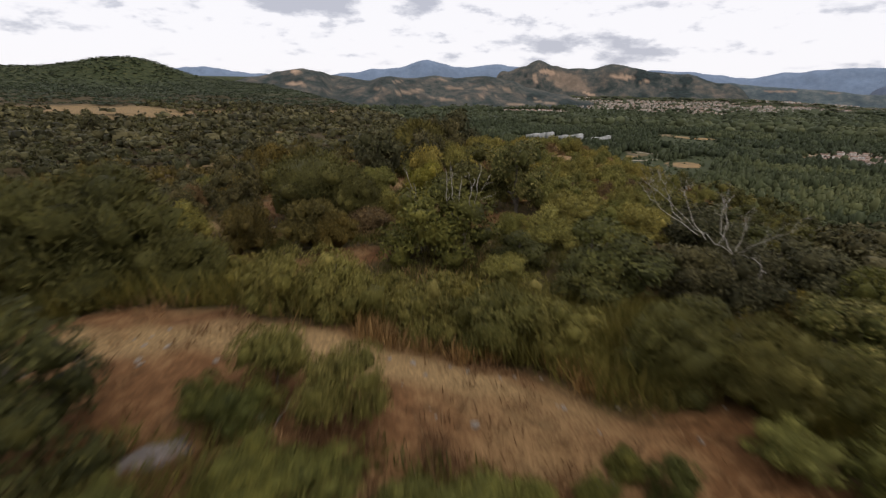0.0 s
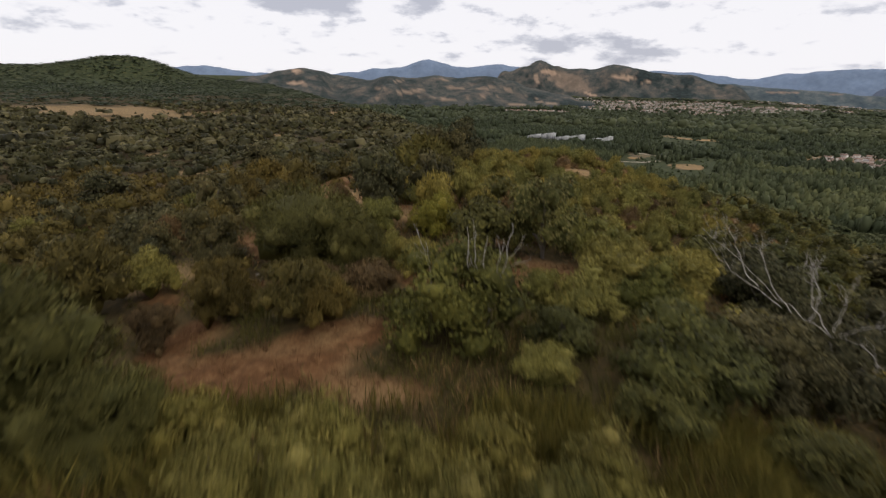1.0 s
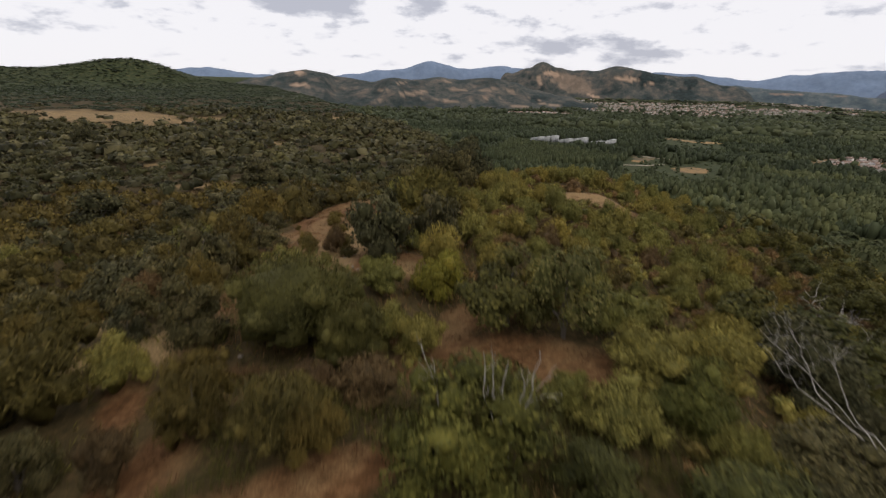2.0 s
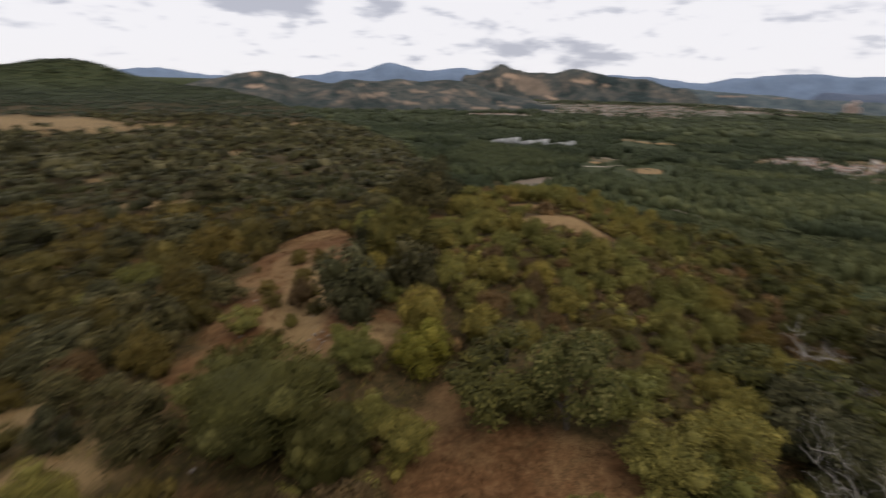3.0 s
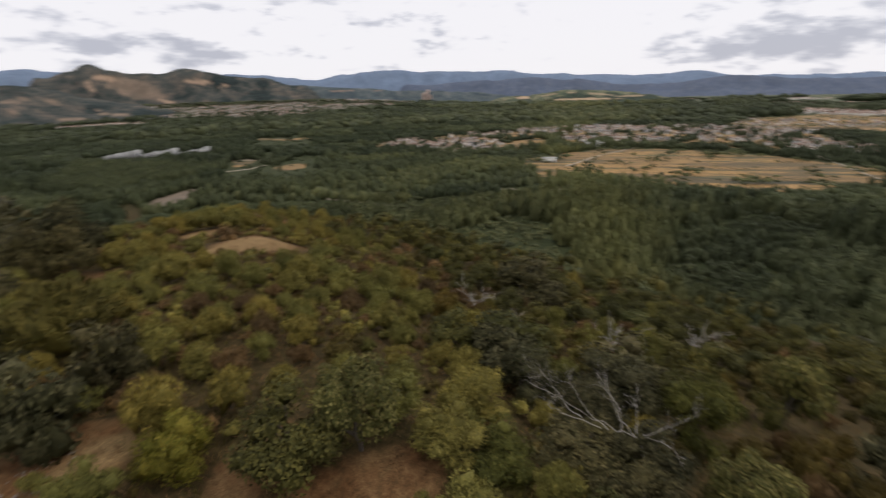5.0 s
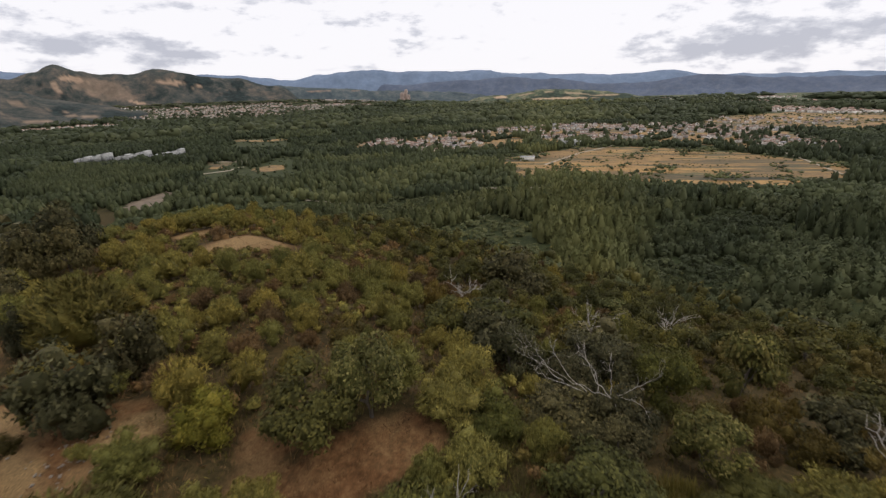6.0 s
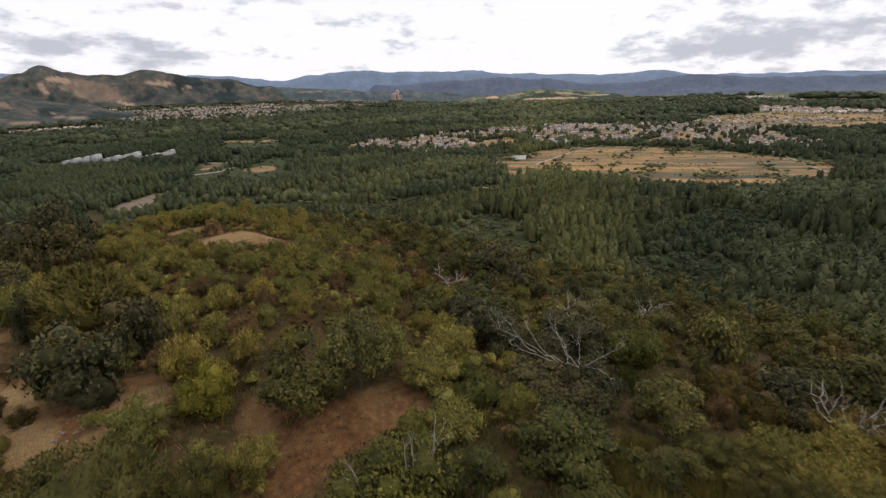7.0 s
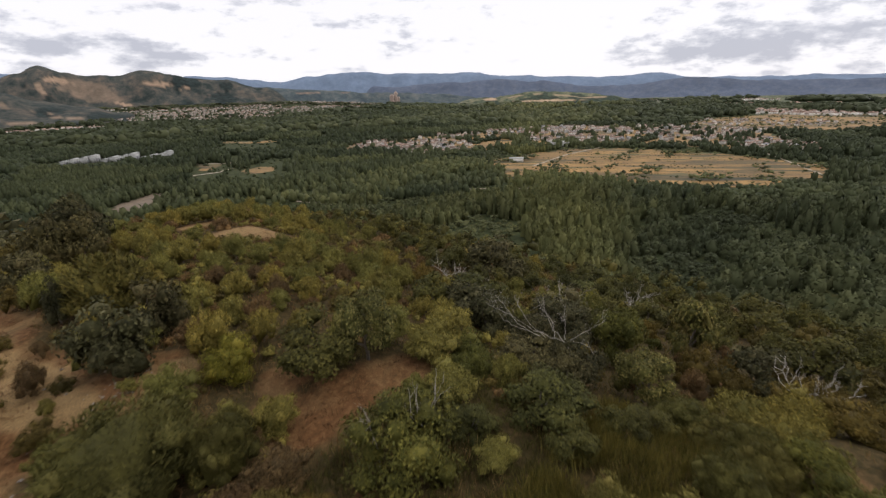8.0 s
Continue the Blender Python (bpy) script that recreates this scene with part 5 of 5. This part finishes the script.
boulder.matrix_basis = Matrix.LocRotScale((1.65, 15.95, float(height(1.65, 15.95)) + 0.06), Euler((0.1, 0.05, 0.5)), (1.35, 0.55, 0.45))


# ---- grass ----
def grass(name, label, mat, places, length, width, lean=0.45):
    n = len(places)
    z = height(places[:, 0], places[:, 1])
    at = np.stack([places[:, 0], places[:, 1], z - 0.02], -1)
    way = unit(rng.normal(size=(n, 3)) * lean * (1, 1, 0.2) + np.array([0, 0, 1]))
    v, f = leaf_quads(rng, at, way, length, width)
    tagged(new(name, mesh_from(name, v, f, mat)), label, "grass", kind="stuff")


def tufts(n, x0, x1, y0, y1, per, spread, where):
    c = np.stack([rng.uniform(x0, x1, n), rng.uniform(y0, y1, n)], -1)
    c = c[where(c[:, 0], c[:, 1])]
    p = np.repeat(c, per, 0)
    return p + rng.normal(size=p.shape) * spread


grass("dry_grass", "tufts of reddish dry grass on bare earth", LEAF_RED,
      tufts(14000, -18, 30, 14, 78, 10, 0.10, lambda x, y: (open_ground(x, y, BARE) > 0.3) & (vnoise(x * 0.9, y * 0.9, 41) > -0.15)), 0.24, 0.02)
grass("dry_grass", "matted dark dry grass before the dirt track", LEAF_RED,
      tufts(900, 0.5, 9, 14.2, 16.6, 12, 0.12, lambda x, y: vnoise(x * 1.1, y * 1.1, 67) > -0.3), 0.22, 0.02, 0.7)
grass("tall_grass", "low green weeds before the dirt track", LEAF_REED,
      tufts(420, 0.5, 8, 14.2, 16.3, 14, 0.14, lambda x, y: vnoise(x * 0.9, y * 0.9, 71) > 0.0), 0.26, 0.03, 0.6)
grass("dry_grass", "dry standing grass between the bushes", LEAF_DRY,
      tufts(5200, -45, 45, 14, 95, 9, 0.16, lambda x, y: (open_ground(x, y, BARE) < 0.3) & (fbm(x / 5, y / 5, 2, 51) > 0.05)), 0.5, 0.02)
grass("dry_grass", "short reddish grass under the broom bushes", LEAF_RED,
      tufts(4200, -6, 36, 32, 84, 7, 0.3, lambda x, y: open_ground(x, y, BARE) < 0.3), 0.4, 0.035, 0.7)
grass("dry_grass", "dry yellow grass tufts beside the track", LEAF_DRY,
      tufts(120, 3.6, 8.5, 18.7, 20.2, 24, 0.12, lambda x, y: vnoise(x * 0.7, y * 0.7, 43) > -0.2), 0.5, 0.02, 0.35)
grass("tall_grass", "tall green grass along the dirt track", LEAF_REED,
      tufts(3600, -8, 16, 18.2, 25.5, 15, 0.2, lambda x, y: (open_ground(x, y, BARE) < 0.25) & (vnoise(x * 0.8, y * 0.8, 47) > -0.2)), 0.85, 0.024, 0.35)
grass("dry_grass", "dry olive grass among the tall green grass", LEAF_DRY,
      tufts(900, -8, 16, 18.2, 29, 12, 0.25, lambda x, y: (open_ground(x, y, BARE) < 0.25) & (vnoise(x * 0.6, y * 0.6, 53) > 0.1)), 0.6, 0.02, 0.4)
grass("tall_grass", "low green grass before the round bush", LEAF_REED,
      tufts(1700, -4, 13, 24, 33, 12, 0.25, lambda x, y: (open_ground(x, y, BARE) < 0.4) & (vnoise(x * 0.7, y * 0.7, 59) > -0.4)), 0.5, 0.024, 0.5)
grass("tall_grass", "low green grass between the bushes", LEAF_REED,
      tufts(2200, -40, 40, 14, 80, 8, 0.2, lambda x, y: open_ground(x, y, BARE) < 0.25), 0.45, 0.026)
grass("tall_grass", "rough green and dry grass on the plateau", LEAF_REED,
      tufts(3200, -62, -5, 30, 90, 7, 0.3, lambda x, y: open_ground(x, y, BARE) < 0.25), 0.5, 0.05, 0.6)
grass("tall_grass", "green grass filling the gaps between bushes", LEAF_REED,
      tufts(3400, -8, 44, 26, 82, 7, 0.3, lambda x, y: open_ground(x, y, BARE) < 0.25), 0.42, 0.04, 0.6)


# ---- houses of the valley ----
def box(x0, x1, y0, y1, z0, z1):
    v = np.array([(x, y, z) for x in (x0, x1) for y in (y0, y1) for z in (z0, z1)], float)
    f = np.array([(0, 1, 3, 2), (4, 6, 7, 5), (0, 4, 5, 1), (2, 3, 7, 6), (0, 2, 6, 4), (1, 5, 7, 3)])
    return v, [f]


def gable(w, l, z0, z1, over=0.5, thick=0.3):
    a, b = w / 2 + over, l / 2 + over
    lo = [(-a, -b, z0), (0, -b, z1), (a, -b, z0), (-a, b, z0), (0, b, z1), (a, b, z0)]
    hi = [(p[0], p[1], p[2] + thick) for p in lo]
    f = np.array([(0, 3, 4, 1), (1, 4, 5, 2), (6, 7, 10, 9), (7, 8, 11, 10), (0, 1, 7, 6), (1, 2, 8, 7), (3, 9, 10, 4), (4, 10, 11, 5), (0, 6, 9, 3), (2, 5, 11, 8)])
    return np.array(lo + hi, float), [f]


def house_kit(seed):
    r = np.random.default_rng(seed)
    w, l, h = r.uniform(5.2, 8), r.uniform(6.5, 11), r.uniform(3.6, 6.2)
    roof = ROOF_TILE if seed % 3 else SLATE
    walls = join([box(-w / 2, w / 2, -l / 2, l / 2, -0.5, h)])
    bm = bmesh.new()
    tri = [bm.verts.new(p) for p in ((-w / 2, -l / 2, h), (w / 2, -l / 2, h), (0, -l / 2, h + w * 0.24), (-w / 2, l / 2, h), (w / 2, l / 2, h), (0, l / 2, h + w * 0.24))]
    for idx in ((0, 1, 2), (5, 4, 3)):
        bm.faces.new([tri[i] for i in idx])
    gv = np.array([p.co for p in bm.verts])
    bm.free()
    walls = join([walls, (gv, [np.array([(0, 1, 2), (5, 4, 3)])])])
    kit = {"wall": mesh_from("wall", *walls, PLASTER), "roof": mesh_from("roof", *gable(w, l, h, h + w * 0.24), roof),
           "chimney": mesh_from("chimney", *box(w * 0.18, w * 0.18 + 0.8, -l * 0.2, -l * 0.2 + 0.8, h, h + w * 0.24 + 1.2), PLASTER)}
    win = []
    for s in (-1, 1):
        for k in range(3):
            yy = -l * 0.32 + k * l * 0.32
            win.append(mesh_from("window", *box(s * w / 2 - 0.06, s * w / 2 + 0.06, yy - 0.7, yy + 0.7, h * 0.45, h * 0.45 + 1.5), SLATE))
    kit["windows"] = win
    return kit, (w, l, h)


def build_house(kit, label):
    ob = tagged(new("house"), label, "house", "houses of the valley village")
    for k in ("wall", "roof", "chimney"):
        part(k, kit[k], ob)
    for w in kit["windows"]:
        part("window", w, ob)
    return ob


def village():
    c = scatter(9000, 520, 1280, 30, 840, 17)
    x, y = c[:, 0], c[:, 1]
    crowd = fbm(x / 60, y / 60, 2, 17)
    # houses stand thickest round the old centre
    near = np.minimum(np.minimum(ellipse(x, y, 650, 650, 130, 80, 55), ellipse(x, y, 1080, 400, 300, 200, 110)), ellipse(x, y, 930, 110, 120, 60, 60))
    keep = inside(x, y, VILLAGE) & (crowd < 0.36) & (rng.uniform(size=len(x)) < 0.75 - 0.3 * near)
    pick_ = rng.permutation(int(keep.sum()))[:290]
    x, y = x[keep][pick_], y[keep][pick_]
    kits = [house_kit(k)[0] for k in range(6)]
    firsts = [build_house(k, "plastered village house with a pitched roof in the valley") for k in kits]
    for i, (a, b) in enumerate(zip(x, y)):
        m = pose(float(a), float(b), FLOOR, rz=35 + random.choice((0, 90)) + random.uniform(-14, 14))
        if i < len(firsts):
            firsts[i].matrix_basis = m
        else:
            copy_thing(firsts[random.randrange(6)], m)


village()


def far_town(name, label, spots, n, size, seed):
    """Towns too far off to count: pale walls and roofs as one mass."""
    r = np.random.default_rng(seed)
    walls, roofs = [], []
    for _ in range(n):
        cx, cy, rx, ry, turn = spots[r.integers(len(spots))]
        q, a = math.sqrt(r.uniform()), r.uniform(0, 6.283)
        u, v = q * rx * math.cos(a), q * ry * math.sin(a)
        c, s = math.cos(radians(turn)), math.sin(radians(turn))
        x, y = cx + u * c - v * s, cy + u * s + v * c
        w, l, h = size * r.uniform(0.7, 1.3), size * r.uniform(0.9, 2.0), size * r.uniform(0.5, 0.9)
        k = r.uniform(0, 6.283)
        rot = np.array([[math.cos(k), math.sin(k), 0], [-math.sin(k), math.cos(k), 0], [0, 0, 1]])
        bv, bf = box(-w / 2, w / 2, -l / 2, l / 2, -3, h)
        foot = float(height(x, y))
        walls.append((bv @ rot + (x, y, foot), bf))
        gv, gf = gable(w, l, h, h + w * 0.22, 0.4)
        roofs.append((gv @ rot + (x, y, foot), gf))
    v, f = join(walls)
    ob = tagged(new(name, mesh_from(name, v, f, PLASTER)), label, "town", kind="stuff")
    v, f = join(roofs)
    tagged(new(name + "_roofs", mesh_from("roofs", v, f, ROOF_TILE)), "clay and slate roofs of a far town", "town", kind="stuff")


far_town("far_town", "pale far town strung along the foot of the hills", [(900, 2420, 230, 150, -20), (1080, 2160, 200, 110, -25), (1110, 2330, 250, 130, -25), (1340, 2235, 260, 120, -28), (1600, 2260, 320, 60, -20), (1000, 2600, 240, 130, -20), (1280, 2520, 260, 110, -22), (1900, 2450, 300, 40, -20)], 900, 6.2, 1)
far_town("far_town", "scattered pale houses below the terraced hills", [(2100, 2620, 380, 70, -15), (420, 2230, 190, 60, -10), (760, 2900, 160, 60, -10)], 150, 8, 6)
far_town("village_outskirts", "close-packed plastered houses round the valley village", [(620, 670, 110, 60, 60), (690, 600, 110, 80, 60), (1000, 600, 220, 90, 150), (1100, 420, 220, 170, 110), (1190, 300, 170, 150, 80), (930, 110, 90, 60, 60), (1060, 220, 130, 90, 80), (900, 430, 90, 60, 120), (1430, 180, 190, 110, 90)], 520, 5.6, 4)
far_town("far_town", "pale far town on the plain", [(1900, 200, 220, 130, 60), (1830, 20, 200, 120, 90), (3050, 620, 330, 120, 90), (2500, 300, 260, 60, 90)], 380, 9, 2)


def shed(x, y, w, l, h, turn, label, arched=False, mat=None):
    ob = tagged(new("industrial_shed"), label, "building", "industrial sheds in the valley")
    ob.matrix_basis = pose(x, y, FLOOR, rz=turn)
    part("wall", mesh_from("wall", *box(-w / 2, w / 2, -l / 2, l / 2, -1, h), mat or WHITE_WALL), ob)
    part("roof", mesh_from("roof", *gable(w, l, h, h + w * 0.1, 0.4), WHITE_WALL), ob)
    for k in range(3):
        part("door", mesh_from("door", *box(w / 2 - 0.1, w / 2 + 0.15, -l * 0.3 + k * l * 0.3 - 2, -l * 0.3 + k * l * 0.3 + 2, 0, h * 0.6), SLATE), ob)


for k in range(11):
    shed(204 + 12.5 * k, 1026 - 8.8 * k + 6 * (k % 2), 8 + (k % 3) * 2, 14 + 5 * (k % 2), 5 + 2.2 * (k % 4), -52 + 5 * (k % 3), "white industrial shed at the edge of the woods")
shed(338, 938, 10, 12, 12, -40, "tall white industrial building at the edge of the woods")
shed(770, 398, 18, 34, 8, 40, "white barn beside the dry meadow")
shed(585, 372, 10, 20, 5, 30, "low grey-roofed barn on the dry meadow", mat=PLASTER)
for k in range(9):
    shed(890 + 52 * k, 2800 - 24 * k + 14 * (k % 2), 26 + 6 * (k % 3), 38 + 9 * (k % 2), 9 + 2 * (k % 3), 70 + 12 * (k % 3), "pale factory hall in the far town")

tower = tagged(new("concrete_tower"), "weathered pinkish concrete works tower on the plain", "building")
tower.location = (2424, 2466, FLOOR)


def shaft(x, wide, tall, seed):
    """A tapering, weathered tower with an uneven top."""
    r = np.random.default_rng(seed)
    z = np.array([-2, 0.2, 0.45, 0.7, 0.85, 0.95, 1.0]) * np.array([1] + [tall] * 6)
    k = np.array([1.25, 1.2, 1.0, 0.95, 0.85, 0.6, 0.12]) * wide / 2
    v, f = tube(np.stack([x + r.normal(size=7) * 1.2, r.normal(size=7), z], -1), k, 9)
    return mesh_from("shaft", v + r.normal(size=v.shape) * 1.6, f, PINK_ROCK)


part("shaft", shaft(-16, 30, 82, 1), tower)
part("shaft", shaft(22, 30, 100, 2), tower)
part("shaft", shaft(48, 20, 64, 3), tower)
part("hall", mesh_from("hall", *box(-90, -34, -16, 16, -2, 15), PINK_ROCK), tower)


# bushes and hedges on the meadow
def meadow_bushes():
    p = scatter(7000, 470, 830, 10, 430, 5)
    x, y = p[:, 0], p[:, 1]
    thick = fbm(x / 45, y / 22, 3, 61)
    keep = inside(x, y, MEADOW) & (rng.uniform(size=len(x)) < 0.025 + 0.8 * sstep(0.10, 0.34, thick))
    x, y, thick = x[keep], y[keep], thick[keep]
    w = rng.lognormal(1.1, 0.45, len(x)) * (1 + 1.4 * sstep(0.12, 0.36, thick))
    # hedges along the terrace edges
    for k in range(18):
        s = np.arange(0, 330, 3.4)
        hx = 540 + 18 * k - s * 0.5 + 10 * vnoise(s / 60, s * 0 + k, 5)
        hy = 20 + 8 * k + s + 14 * vnoise(s / 50, s * 0 + k, 9)
        ok = inside(hx, hy, MEADOW) & (vnoise(s / 22, s * 0 + 3 * k, 13) > 0.12)
        x, y, w = np.concatenate([x, hx[ok]]), np.concatenate([y, hy[ok]]), np.concatenate([w, rng.uniform(1.2, 3.4, int(ok.sum()))])
    # and the strips behind the village
    p = scatter(2600, 1170, 1860, -90, 330, 11)
    p = p[inside(p[:, 0], p[:, 1], FAR_MEADOW) & (fbm(p[:, 0] / 60, p[:, 1] / 35, 2, 71) > 0.0)]
    x, y, w = np.concatenate([x, p[:, 0]]), np.concatenate([y, p[:, 1]]), np.concatenate([w, rng.uniform(5, 9, len(p))])
    rows = np.stack([x, y, np.full(len(x), FLOOR), np.clip(w, 1.2, 9), rng.uniform(0.6, 1.1, len(x))], -1)
    tiled("meadow_bushes", "oak", 0, rows, LEAF_WOOD, "round green bushes and hedges on the dry meadow", "shrub", rng.uniform(0.2, 1.0, len(x)))


meadow_bushes()
